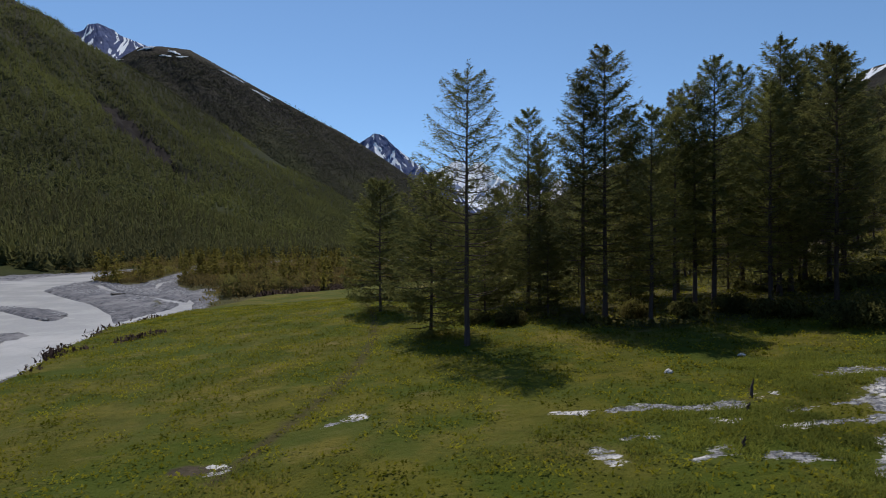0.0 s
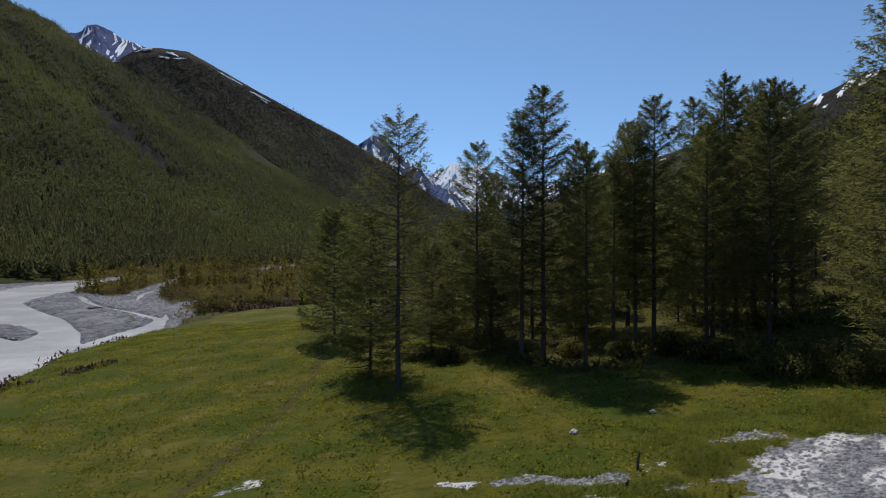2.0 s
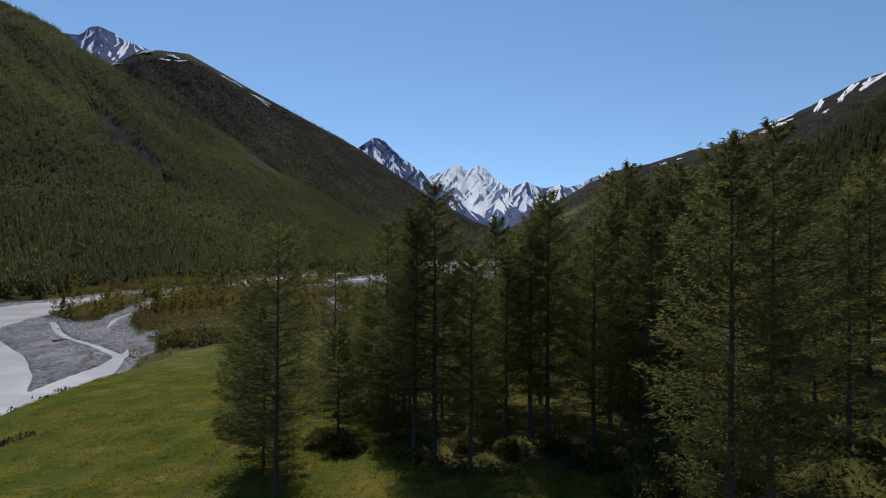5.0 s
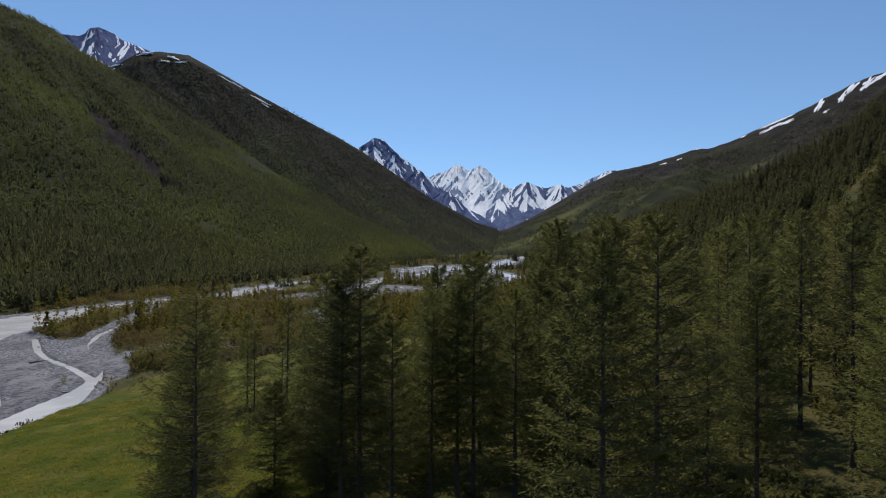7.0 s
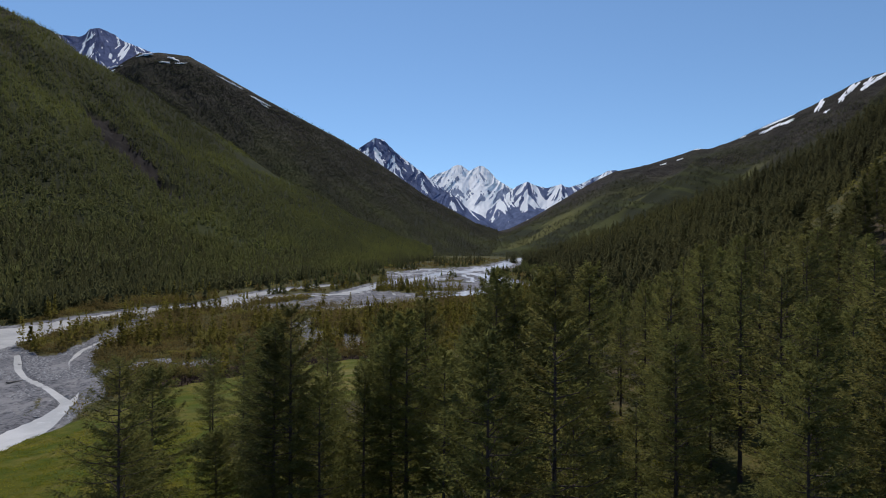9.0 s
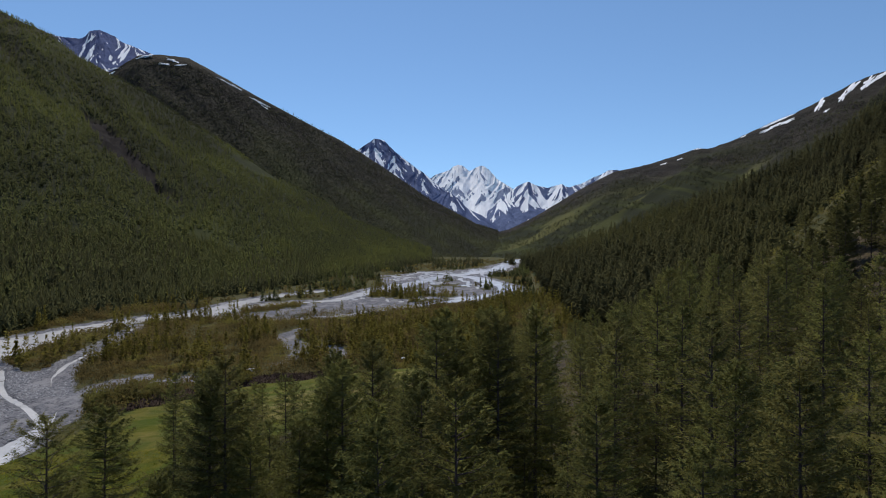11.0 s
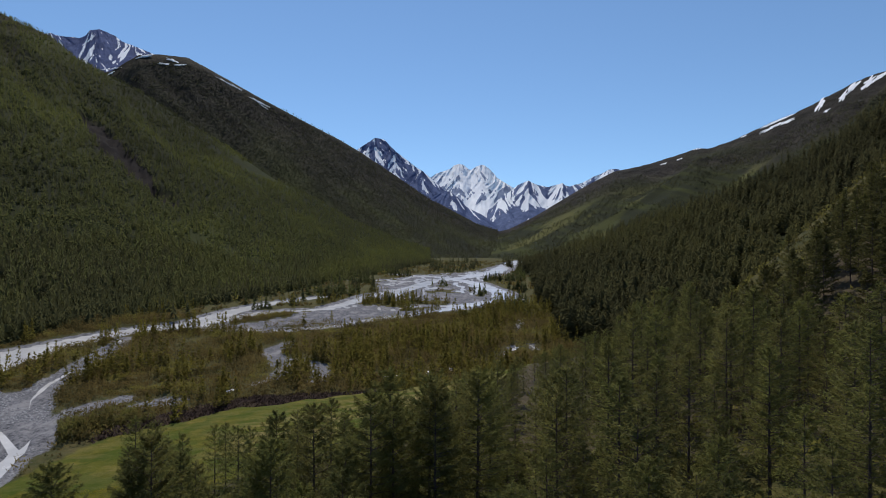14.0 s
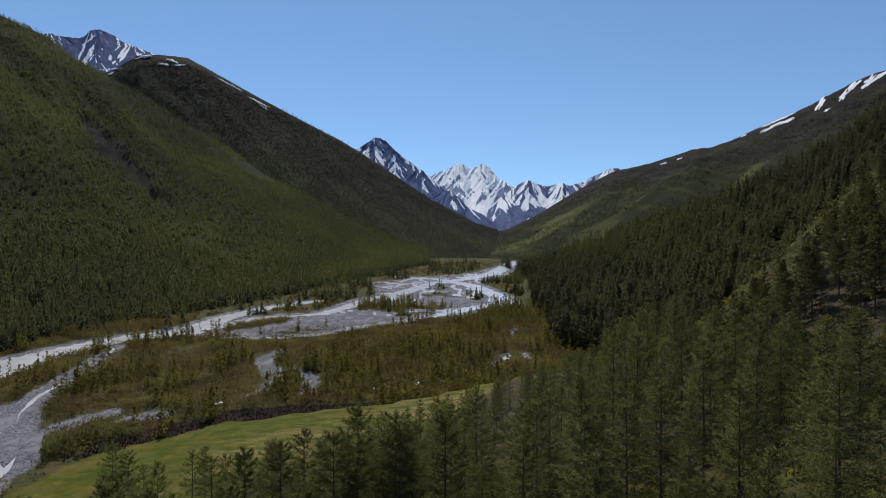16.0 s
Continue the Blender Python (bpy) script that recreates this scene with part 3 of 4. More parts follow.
snow_peak("dark rock summit with painted blue haze and patches of old snow", from_view((20, 75), (60, 62), (85, 57), (97, 62), (112, 64), (135, 66), (147, 62), (155, 52), (172, 51), (186, 56), (200, 63), (213, 73), (236, 82), (250, 87), (280, 99), (340, 130)),
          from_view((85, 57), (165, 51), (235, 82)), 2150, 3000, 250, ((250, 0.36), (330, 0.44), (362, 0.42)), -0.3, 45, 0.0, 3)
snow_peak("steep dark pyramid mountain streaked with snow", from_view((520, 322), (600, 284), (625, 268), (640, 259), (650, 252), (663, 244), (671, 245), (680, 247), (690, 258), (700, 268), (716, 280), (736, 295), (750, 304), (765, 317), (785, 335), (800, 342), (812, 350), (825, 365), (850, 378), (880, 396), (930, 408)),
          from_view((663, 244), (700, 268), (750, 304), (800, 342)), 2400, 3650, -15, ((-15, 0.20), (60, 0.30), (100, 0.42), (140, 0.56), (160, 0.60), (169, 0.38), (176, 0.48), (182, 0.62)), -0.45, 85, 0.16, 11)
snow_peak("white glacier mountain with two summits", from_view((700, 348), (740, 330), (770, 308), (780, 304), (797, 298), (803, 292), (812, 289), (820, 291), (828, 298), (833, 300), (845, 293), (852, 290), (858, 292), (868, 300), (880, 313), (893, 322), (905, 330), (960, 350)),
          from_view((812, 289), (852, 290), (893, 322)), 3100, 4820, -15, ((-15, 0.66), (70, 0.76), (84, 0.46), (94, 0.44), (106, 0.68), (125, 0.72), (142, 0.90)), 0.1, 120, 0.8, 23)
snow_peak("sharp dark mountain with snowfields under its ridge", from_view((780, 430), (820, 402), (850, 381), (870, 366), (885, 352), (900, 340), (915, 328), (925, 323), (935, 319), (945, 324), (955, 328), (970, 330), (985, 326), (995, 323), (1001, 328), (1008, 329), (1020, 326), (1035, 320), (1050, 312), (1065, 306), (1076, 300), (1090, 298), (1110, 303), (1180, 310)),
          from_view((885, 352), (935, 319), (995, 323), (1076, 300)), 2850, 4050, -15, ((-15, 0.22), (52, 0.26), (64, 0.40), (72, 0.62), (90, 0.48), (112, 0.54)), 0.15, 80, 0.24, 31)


def on_slope(key, px, py):
    """The place on a mountain mass that lies in the given direction from the last eye."""
    u, v = sky_line((px, py))[0]
    _, ridge, foot, _, _ = MASSES[key]
    yy = np.linspace(float(curve(foot, u)) + 5, float(curve(ridge, u)) * 1.004, 400)
    h, _ = mass(key, EX + u * yy, yy)
    rise = np.maximum.accumulate((h - EZ) / yy)
    k = min(int(np.searchsorted(rise, v)), 399)
    return EX + u * yy[k], yy[k], h[k]


def snow_field(key, px, py, long, wide, lean, seed):
    """A ragged remnant of winter snow lying on a high slope."""
    q, rows = 36, []
    a = np.arange(q) * 2 * math.pi / q
    r = np.clip(0.95 + 2.0 * fbm(np.cos(a) * 2.6 + seed * 5.3, np.sin(a) * 2.6, 1.0, 3), 0.3, 1.7)
    c, sn = math.cos(radians(lean)), math.sin(radians(lean))
    for k in (0.0, 0.45, 0.8, 1.0):
        for t, w in zip(a, r):
            du, dv = k * w * long * math.cos(t), k * w * wide * math.sin(t)
            x, y, z = on_slope(key, px + du * c + dv * sn, py - du * sn + dv * c)
            lift = 1 - 0.0014 * (1.3 - k)
            rows.append((EX + (x - EX) * lift, y * lift, EZ + (z - EZ) * lift))
    f = [(i * q + j, i * q + (j + 1) % q, (i + 1) * q + (j + 1) % q, (i + 1) * q + j) for i in range(3) for j in range(q)]
    return tagged(new("snow_field", make_mesh("snow_field", np.array(rows), np.array(f), SNOW, True)), "ragged white remnant of winter snow below the ridge", "snow", "snow fields on the ridges")


SNOW = Mat("old snow")
SNOW.bump(SNOW.noise(3.0, 4), 0.4, 0.05)
SNOW = SNOW.done(SNOW.mix(SNOW.noise(2.0, 4), (0.84, 0.86, 0.89), (0.92, 0.93, 0.95)), 0.8)
FIELDS = (("B", 172, 121, 9, 2.0, -10), ("B", 198, 121, 10, 1.8, 5), ("B", 192, 130, 6, 1.6, 25), ("B", 226, 100, 11, 2.2, 20), ("B", 254, 99, 14, 3.2, 12), ("B", 287, 113, 10, 1.6, -4),
          ("B", 302, 107, 10, 1.8, -20), ("B", 316, 115, 9, 1.5, 5), ("B", 400, 147, 18, 1.2, -29), ("B", 418, 156, 14, 1.2, -30), ("B", 455, 180, 20, 1.6, -29), ("B", 466, 190, 9, 1.2, -32))
RIDGE_FIELDS = (("G", 1313, 241, 7, 1.2, 22), ("G", 1366, 216, 34, 2.4, 24), ("G", 1362, 226, 20, 2.2, 26), ("G", 1392, 214, 12, 2.2, 24), ("G", 1448, 183, 17, 5.0, 62), ("G", 1455, 198, 10, 1.6, 30), ("G", 1487, 171, 13, 4.5, 50),
                ("G", 1502, 158, 15, 4.0, 45), ("G", 1530, 147, 14, 4.5, 48), ("G", 1552, 136, 22, 3.2, 30), ("G", 1595, 118, 24, 5.0, 40), ("G", 1172, 290, 6, 1.2, 15), ("G", 1200, 282, 6, 1.1, 20), ("G", 1230, 264, 6, 1.0, 10))
for k, field in enumerate(FIELDS + RIDGE_FIELDS):
    snow_field(*field, k)

# the water lies in the carved bed
wx, wy, wfaces = fan(np.geomspace(20, 1500, 90), np.linspace(-radians(70), radians(44), 90))
wfaces = wfaces[np.abs((wfaces % 90).max(1) - (wfaces % 90).min(1)) == 1]
wz = water_level(wy)
used = (wx < curve(BANK, wy) + 30) | (wy > 150)
wfaces = wfaces[used[wfaces].all(1)]
tagged(new("water", make_mesh("water", np.stack([wx, wy, wz], 1), wfaces, WATER, True)), "milky pale grey glacier river in braided shallow arms", "river", kind="structure")


def height(x, y):
    return float(valley(np.array([x]), np.array([y]))[0][0])


# ---- trees ----
def tube(points, radii, sides):
    """A tapered round tube along points: vertices and quads."""
    p, n = np.asarray(points, float), len(points)
    d = np.gradient(p, axis=0)
    d /= np.linalg.norm(d, axis=1)[:, None]
    ref = np.where(np.abs(d[:, 2:3]) > 0.8, (1.0, 0.0, 0.0), (0.0, 0.0, 1.0))
    a = np.cross(d, ref)
    a /= np.linalg.norm(a, axis=1)[:, None]
    b = np.cross(d, a)
    t = np.arange(sides) * 2 * math.pi / sides
    r = np.asarray(radii)[:, None, None]
    v = p[:, None] + r * (np.cos(t)[None, :, None] * a[:, None] + np.sin(t)[None, :, None] * b[:, None])
    i, j = np.meshgrid(np.arange(n - 1), np.arange(sides), indexing="ij")
    j2 = (j + 1) % sides
    f = np.stack([i * sides + j, i * sides + j2, (i + 1) * sides + j2, (i + 1) * sides + j], -1).reshape(-1, 4)
    return v.reshape(-1, 3), f


def joined(pieces):
    verts, faces, at = [], [], 0
    for v, f in pieces:
        verts.append(v), faces.append(f + at)
        at += len(v)
    return np.concatenate(verts), np.concatenate(faces)


def tufts(at, along, size, g, thin=0.24, tip=0.7, stray=0.55):
    """Needle tufts: narrow pointed leaves at the points, roughly along the given ways."""
    n = len(at)
    d = along + g.normal(0, stray, (n, 3))
    d /= np.linalg.norm(d, axis=1)[:, None]
    w = np.cross(d, g.normal(0, tip, (n, 3)) + (0, 0, 1.0))
    w /= np.linalg.norm(w, axis=1)[:, None] + 1e-9
    s = (size * g.uniform(0.6, 1.4, n))[:, None]
    v = np.stack([at - d * s * 0.45 + w * s * thin * 0.5, at - d * s * 0.45 - w * s * thin * 0.5, at + d * s * 0.55], 1)
    return v.reshape(-1, 3), np.arange(3 * n).reshape(n, 3)


def larch_meshes(seed, tall, wide, boughs, leaves, leaf, first=0.14, dense=1.0, joints=4, dome=0.60, ruffle=0.32, thin=0.27, material=None):
    """Trunk and crown of one larch: straight tapered stem, level boughs in loose whorls, tufts along them."""
    g = np.random.default_rng(seed)
    n = 12
    h = np.linspace(-0.03, 1.0, n)
    lean = np.stack([g.normal(0, 0.05, n).cumsum() * 0.35, g.normal(0, 0.05, n).cumsum() * 0.35, h * tall], 1)
    lean[:2, :2] = 0
    girth = 0.0095 * tall * (1 - np.clip(h, 0, 1)) ** 0.85 + 0.012
    girth[0] *= 1.35
    wood = [tube(lean, girth, 8)]
    at, way = [], []
    for k in range(boughs):
        f = first + (0.985 - first) * ((k + g.uniform(-1.2, 1.2) * (k > 1)) / boughs) ** 0.92
        c = np.array([np.interp(f, h, lean[:, 0]), np.interp(f, h, lean[:, 1]), f * tall])
        turn = k * 2.4 + g.uniform(-0.45, 0.45)
        shape = min(1.0, 0.60 + 1.5 * (f - first)) * (1 - f) ** dome * 1.26
        long = wide * shape * (g.uniform(0.82, 1.05) if g.random() < 0.82 else g.uniform(0.45, 0.82)) + 0.10
        up = -0.16 + 0.60 * f ** 1.4 + g.uniform(-0.12, 0.12)
        s = np.linspace(0, 1, joints)
        out = np.array([math.cos(turn), math.sin(turn), 0])
        line = c + out * (s * long)[:, None]
        line[:, 2] += long * (up * s + 0.30 * s ** 2.4)
        line[1:, :2] += g.normal(0, 0.035 * long, (joints - 1, 2))
        wood.append(tube(line, np.linspace(0.018 + 0.010 * long, 0.006, joints), 3))
        if f < first + 0.05 and g.random() < 0.5:
            continue                                      # dry lower boughs
        m = max(4, int(leaves * dense * (0.35 + 0.65 * shape) * g.uniform(0.7, 1.3)))
        q = g.uniform(0.08, 1.03, m) ** 0.85
        side = np.array([-out[1], out[0], 0])
        p = np.stack([np.interp(q, s, line[:, i]) for i in range(3)], 1)
        off = g.normal(0, 1, m) * 0.27 * long * (1.15 - 0.75 * q)
        p += side * off[:, None] + out * (np.abs(off) * 0.5)[:, None]
        p[:, 2] += g.normal(0.0, 0.10, m) - 0.16 * np.abs(off)
        at.append(p)
        way.append(out + side * np.sign(off)[:, None] * 0.8 + np.array([0, 0, 0.1]))
    m = int(leaves * 0.3)
    p = np.stack([g.normal(0, 0.10, m), g.normal(0, 0.10, m), tall * g.uniform(0.955, 1.01, m)], 1)
    p[:, :2] += lean[-1, :2]
    at.append(p), way.append(np.tile((0, 0, 1.0), (m, 1)))
    at, way = np.concatenate(at), np.concatenate(way)
    v, f = joined(wood)
    trunk = make_mesh("trunk", v, f, BARK, True)
    v, f = tufts(at, way, leaf, g, thin, 1.5)
    soft = at * (1, 1, 0)
    soft /= np.linalg.norm(soft, axis=1)[:, None] + 0.3
    soft = soft * (1.1 - ruffle) + (0, 0, 0.45) + g.normal(0, ruffle, at.shape)
    return trunk, make_mesh("crown", v, f, material or NEEDLES, normals=np.repeat(soft, 3, axis=0))


def plant(kind, x, y, scale, turn, label, group="larches", name="larch_tree", sink=0.1):
    root = tagged(new(name), label, "tree", group)
    for part_name, me in zip(("trunk", "crown"), kind):
        ob = new(part_name, me)
        ob.parent = root
    root.matrix_basis = pose(x, y, height(x, y) - sink, 0, 0, turn) @ Matrix.Diagonal((scale, scale, scale, 1))
    return root


FINE = [larch_meshes(11, 20, 3.7, 100, 285, 0.25, first=0.15, dome=0.48, joints=3, thin=0.24), larch_meshes(12, 20, 4.2, 96, 300, 0.25, first=0.12, dome=0.54, joints=3, thin=0.24), larch_meshes(13, 20, 3.4, 98, 265, 0.25, first=0.22, dome=0.44, joints=3, thin=0.24), larch_meshes(14, 20, 3.8, 100, 285, 0.25, first=0.16, dome=0.50, joints=3, thin=0.24)]
SPARSE = larch_meshes(15, 18.2, 4.0, 92, 265, 0.225, first=0.14, dome=0.44, thin=0.22)
BUSHY = larch_meshes(16, 12, 3.7, 90, 290, 0.27, first=0.04, dome=0.55, thin=0.24)
MEDIUM = [larch_meshes(21 + k, 15, w, 66, 140, 0.25, joints=3, first=f, dome=d, ruffle=0.30, thin=0.28) for k, (w, f, d) in enumerate(((3.1, 0.16, 0.54), (3.5, 0.11, 0.60), (2.8, 0.22, 0.50), (3.2, 0.17, 0.56)))]
HILL = [larch_meshes(41 + k, 15, w, 52, 100, 0.40, joints=3, first=f, dome=d, ruffle=0.26, thin=0.36, material=SHADED_HILL_NEEDLES) for k, (w, f, d) in enumerate(((3.3, 0.12, 0.60), (3.6, 0.08, 0.66), (3.0, 0.18, 0.56), (3.4, 0.13, 0.62)))]
YOUNG = [larch_meshes(31 + k, 8, w, 48, 64, 0.24, joints=3, first=0.05) for k, w in enumerate((1.8, 2.2))]

LONE = "slender larch with sparse light green crown on the meadow"
EDGE = "tall dark green larch at the edge of the wood"
WOOD = "green larch with level boughs in dense mountain wood"
LOW = "young larch with low boughs at the edge of the wood"
HEROES = (
    (SPARSE, 18.2, 1.6, 40.0, 18.2, LONE), (BUSHY, 12, -6.3, 61.0, 13.0, "small dark larch alone on the meadow"),
    (BUSHY, 12, -0.9, 45.5, 11.8, "low bushy larch with boughs down to the grass"), (FINE[1], 20, 7.6, 54.0, 17.6, EDGE), (FINE[3], 20, 9.0, 56.5, 15.0, EDGE),
    (FINE[2], 20, 10.5, 45.5, 18.6, EDGE), (FINE[1], 20, 12.0, 44.8, 20.0, EDGE), (FINE[3], 20, 14.6, 42.5, 15.0, EDGE),
    (FINE[0], 20, 20.6, 46.0, 18.7, EDGE), (FINE[2], 20, 19.4, 46.6, 17.2, EDGE), (FINE[1], 20, 27.8, 50.0, 20.8, EDGE),
    (FINE[3], 20, 29.6, 51.5, 19.5, EDGE), (FINE[0], 20, 33.2, 52.0, 20.3, EDGE), (FINE[2], 20, 37.0, 56.0, 20.0, EDGE),
    (FINE[3], 20, 25.6, 27.0, 19.6, EDGE), (FINE[1], 20, 29.2, 30.2, 20.4, EDGE), (FINE[0], 20, 26.0, 48.0, 17.0, EDGE),
    (FINE[1], 20, 23.6, 43.6, 16.0, EDGE), (FINE[2], 20, 17.4, 45.5, 15.0, EDGE), (FINE[3], 20, 27.0, 41.5, 17.6, EDGE),
    (FINE[3], 20, 17.6, 58.0, 17.5, EDGE), (FINE[0], 20, 21.7, 56.0, 18.5, EDGE), (FINE[1], 20, 28.7, 58.0, 20.5, EDGE), (FINE[2], 20, 32.6, 54.5, 20.6, EDGE),
    (BUSHY, 12, 3.6, 52.0, 9.0, LOW), (BUSHY, 12, 5.6, 60.0, 11.0, LOW), (MEDIUM[1], 15, 9.4, 59.0, 13.0, LOW), (BUSHY, 12, 8.6, 49.5, 7.5, LOW), (MEDIUM[0], 15, 12.6, 54.0, 12.5, LOW), (BUSHY, 12, 15.5, 50.0, 8.0, LOW),
)
taken = []
for kind, own, x, y, tall, label in HEROES:
    plant(kind, x, y, (1.0 if kind is SPARSE else 1.02) * tall / own, 137 * len(taken) % 360, label)
    taken.append((x, y))
g = np.random.default_rng(5)


def scatter(count, x0, x1, y0, y1, gap, ok):
    """Loose even planting; ok says where (arrays)."""
    xs, ys = g.uniform(x0, x1, count), g.uniform(y0, y1, count)
    good = ok(xs, ys)
    out = []
    for x, y in zip(xs[good], ys[good]):
        if all((x - a) ** 2 + (y - b) ** 2 > gap * gap for a, b in taken):
            taken.append((x, y))
            out.append((x, y))
    return out


CROWN_LINE = ((-0.6, 0.33), (-0.35, 0.315), (-0.18, 0.29), (0.0, 0.235), (0.12, 0.20), (0.25, 0.15), (0.5, -0.3))


def crown_room(x, y):
    """How tall the stand may grow: the young trees stand towards the back and the river."""
    return EZ - float(curve(CROWN_LINE, (x - EX) / y)) * y - height(x, y)


spots = scatter(2900, -14, 95, 10, 150, 5.4, lambda x, y: (in_forest(x, y) > 1.0) & ((y > 68) | (x > 33) | (fbm(x, y, 8.0, 2) > 0.07)) & (np.abs(x - EX) < 0.85 * (y + 12)) & (np.hypot(x - 18, y) > 26))
for x, y in spots:
    tall = g.uniform(11, 19)
    room = crown_room(x, y)
    if room < 4.5:
        continue
    tall = min(tall, room * g.uniform(0.75, 1.03))
    close = math.hypot(x - 22, y) < 46 and tall > 10
    kind, own = (FINE[g.integers(4)], 20) if close else (MEDIUM[g.integers(4)], 15) if tall > 9 else (YOUNG[g.integers(2)], 8)
    plant(kind, x, y, tall / own, g.uniform(0, 360), WOOD if tall > 12 else "young light green larch in the thinning wood")


under = scatter(900, -4, 48, 44, 80, 2.5, lambda x, y: (in_forest(x, y) > -1.5) & (fbm(x, y, 7.0, 2) > 0.02) & (y > 52))[:48]
for x, y in under:
    plant(YOUNG[g.integers(2)], x, y, g.uniform(4.5, 10.5) / 8, g.uniform(0, 360), "slim young larch under taller trees")


def grove(name, label, places):
    """Many mid-sized larches joined in one mesh of trunks and one of crowns."""
    stems, crowns, soft = [], [], []
    for x, y, tall, k in places:
        c, sn, q = math.cos(x * 7), math.sin(x * 7), tall / 15
        turn = np.array([[c, -sn, 0], [sn, c, 0], [0, 0, 1]]) * q
        for me, bag in zip(HILL[k], (stems, crowns)):
            v = np.empty(len(me.vertices) * 3, np.float32)
            me.vertices.foreach_get("co", v)
            f = np.empty(len(me.loops), np.int32)
            me.loops.foreach_get("vertex_index", f)
            own = v.reshape(-1, 3)
            if bag is crowns:
                out = own.reshape(-1, 3, 3).mean(1) * (1, 1, 0)
                out /= np.linalg.norm(out, axis=1)[:, None] + 0.3
                soft.append(np.repeat((out * 0.8 + (0, 0, 0.55) + g.normal(0, 0.26, out.shape)) @ turn.T, 3, axis=0))
            bag.append((own @ turn.T + (x, y, height(x, y) - 0.1), f.reshape(len(me.polygons), -1)))
    root = tagged(new(name, make_mesh(name, *joined(crowns), SHADED_HILL_NEEDLES, normals=np.concatenate(soft))), label, "forest", kind="stuff")
    stem = new("trunks", make_mesh("trunks", *joined(stems), BARK, True))
    stem.parent = root


hill = scatter(13000, 40, 270, 50, 290, 5.2, lambda x, y: (mass("I", x, y, False)[0] > -100) & (mass("I", x, y, False)[1] < 0.86 + 0.3 * fbm(x, y, 18, 2)) & (np.abs(x - EX) < 0.85 * (y + 12)) & (fbm(x, y, 40, 3) < 0.19))
def hill_room(x, y):
    """How tall a larch grows on the hill: only low ones near its grassy crest, but for a few old trees."""
    if g.random() < 0.08:
        return 30.0
    return EZ + float(curve(MASSES["I"][0], (x - EX) / y)) * y - height(x, y) + g.uniform(-2.5, 3.0)


stand = [(x, y, min(g.uniform(10.5, 17.5), hill_room(x, y))) for x, y in hill]
stand = sorted((p for p in stand if p[2] > 4.0), key=lambda p: math.hypot(p[0] - 30, p[1]))
few = max(0, 300 - len(taken) + len(hill))
for x, y, tall in stand[:few]:
    plant(HILL[g.integers(4)], x, y, tall / 15, g.uniform(0, 360), "green larch on the grassy hillside", "larches on the hill")
grove("hill_larches", "green larches standing loosely on the grassy hillside", [(x, y, tall, g.integers(4)) for x, y, tall in stand[few:]])


# ---- far woods: one joined mesh for each slope ----
def far_crowns(x, y, z, tall, wide, sprays, form=0.8, fine=1.0):
    """Many rough crowns, each of some level sprays round a pointed top."""
    n = len(x)
    k = np.repeat(np.arange(n), sprays)
    f = np.tile((np.arange(sprays) + 0.5) / sprays, n) + g.uniform(-0.5, 0.5, n * sprays) / sprays
    a = g.uniform(0, 6.28, n * sprays)
    r = wide[k] * (1 - 0.93 * f) ** form
    out = np.stack([np.cos(a), np.sin(a), 0 * a], 1)
    side = np.stack([-np.sin(a), np.cos(a), 0 * a], 1)
    mid = np.stack([x[k], y[k], z[k] + tall[k] * (0.06 + 0.90 * f)], 1)
    up = (0, 0, 1) * (tall[k] * fine * g.uniform(0.06, 0.16, n * sprays))[:, None]
    half = (r * fine * g.uniform(0.45, 0.75, n * sprays))[:, None]
    end = mid + out * (r * g.uniform(0.85, 1.2, n * sprays))[:, None] - up * 0.5
    v = np.stack([mid + up, end - side * half, end + side * half], 1)
    soft = np.repeat(out * 0.6 + (0, 0, 1.0), 3, axis=0) + np.repeat(g.normal(0, 0.08, (n * sprays, 3)), 3, axis=0)
    return v.reshape(-1, 3), np.arange(3 * n * sprays).reshape(-1, 3), soft


def wood_on(key, name, label, count, u0, u1, y0, y1, tall, wide, material, ok, sprays=20, even=2.0, form=0.8, shrink=0.0, fine=1.0):
    """Crowns strewn over a stretch of slope, where that mass is the ground's surface."""
    yy = g.uniform(y0 ** even, y1 ** even, count) ** (1 / even)
    x = EX + g.uniform(u0, u1, count) * yy
    z, _, rk, _, sl, sh, wt, st = valley(x, yy)
    h, s = mass(key, x, yy)
    good = (h > z - 0.5) & ok(x, yy, s)
    x, yy, z, s = x[good], yy[good], z[good], np.minimum(s[good], 1.0)
    n = len(x)
    t = tall * g.uniform(0.6, 1.2, n) * (1 - shrink * s)
    v, f, soft = far_crowns(x, yy, z - 0.5, t, wide * g.uniform(0.75, 1.25, n) * (1 - 0.6 * shrink * s), sprays, form, fine)
    return tagged(new(name, make_mesh(name, v, f, material, normals=soft)), label, "forest", kind="stuff")


wood_on("A", "slope_forest", "dense green larch forest on steep valley side", 50000, -0.95, 0.05, 220, 1480, 12.0, 2.2, FOREST, lambda x, y, s: (s <= 1.0) & (fbm(x, y, 120, 4) < 0.27) & (reach(CLEFT, x, y) + 40 * fbm(x, y, 34, 4) > -6) & (s > 0.06 + 0.2 * fbm(x, y, 70, 3)), 10, 2.0, 0.8, 0.40)
wood_on("A", "valley_edge_forest", "tall dark spruces and larches along the foot of the slope", 34000, -0.95, 0.05, 215, 1300, 11.0, 1.7, STONE_PINE, lambda x, y, s: (s < 0.24 + 0.3 * fbm(x, y, 90, 3)), 20, 1.2)
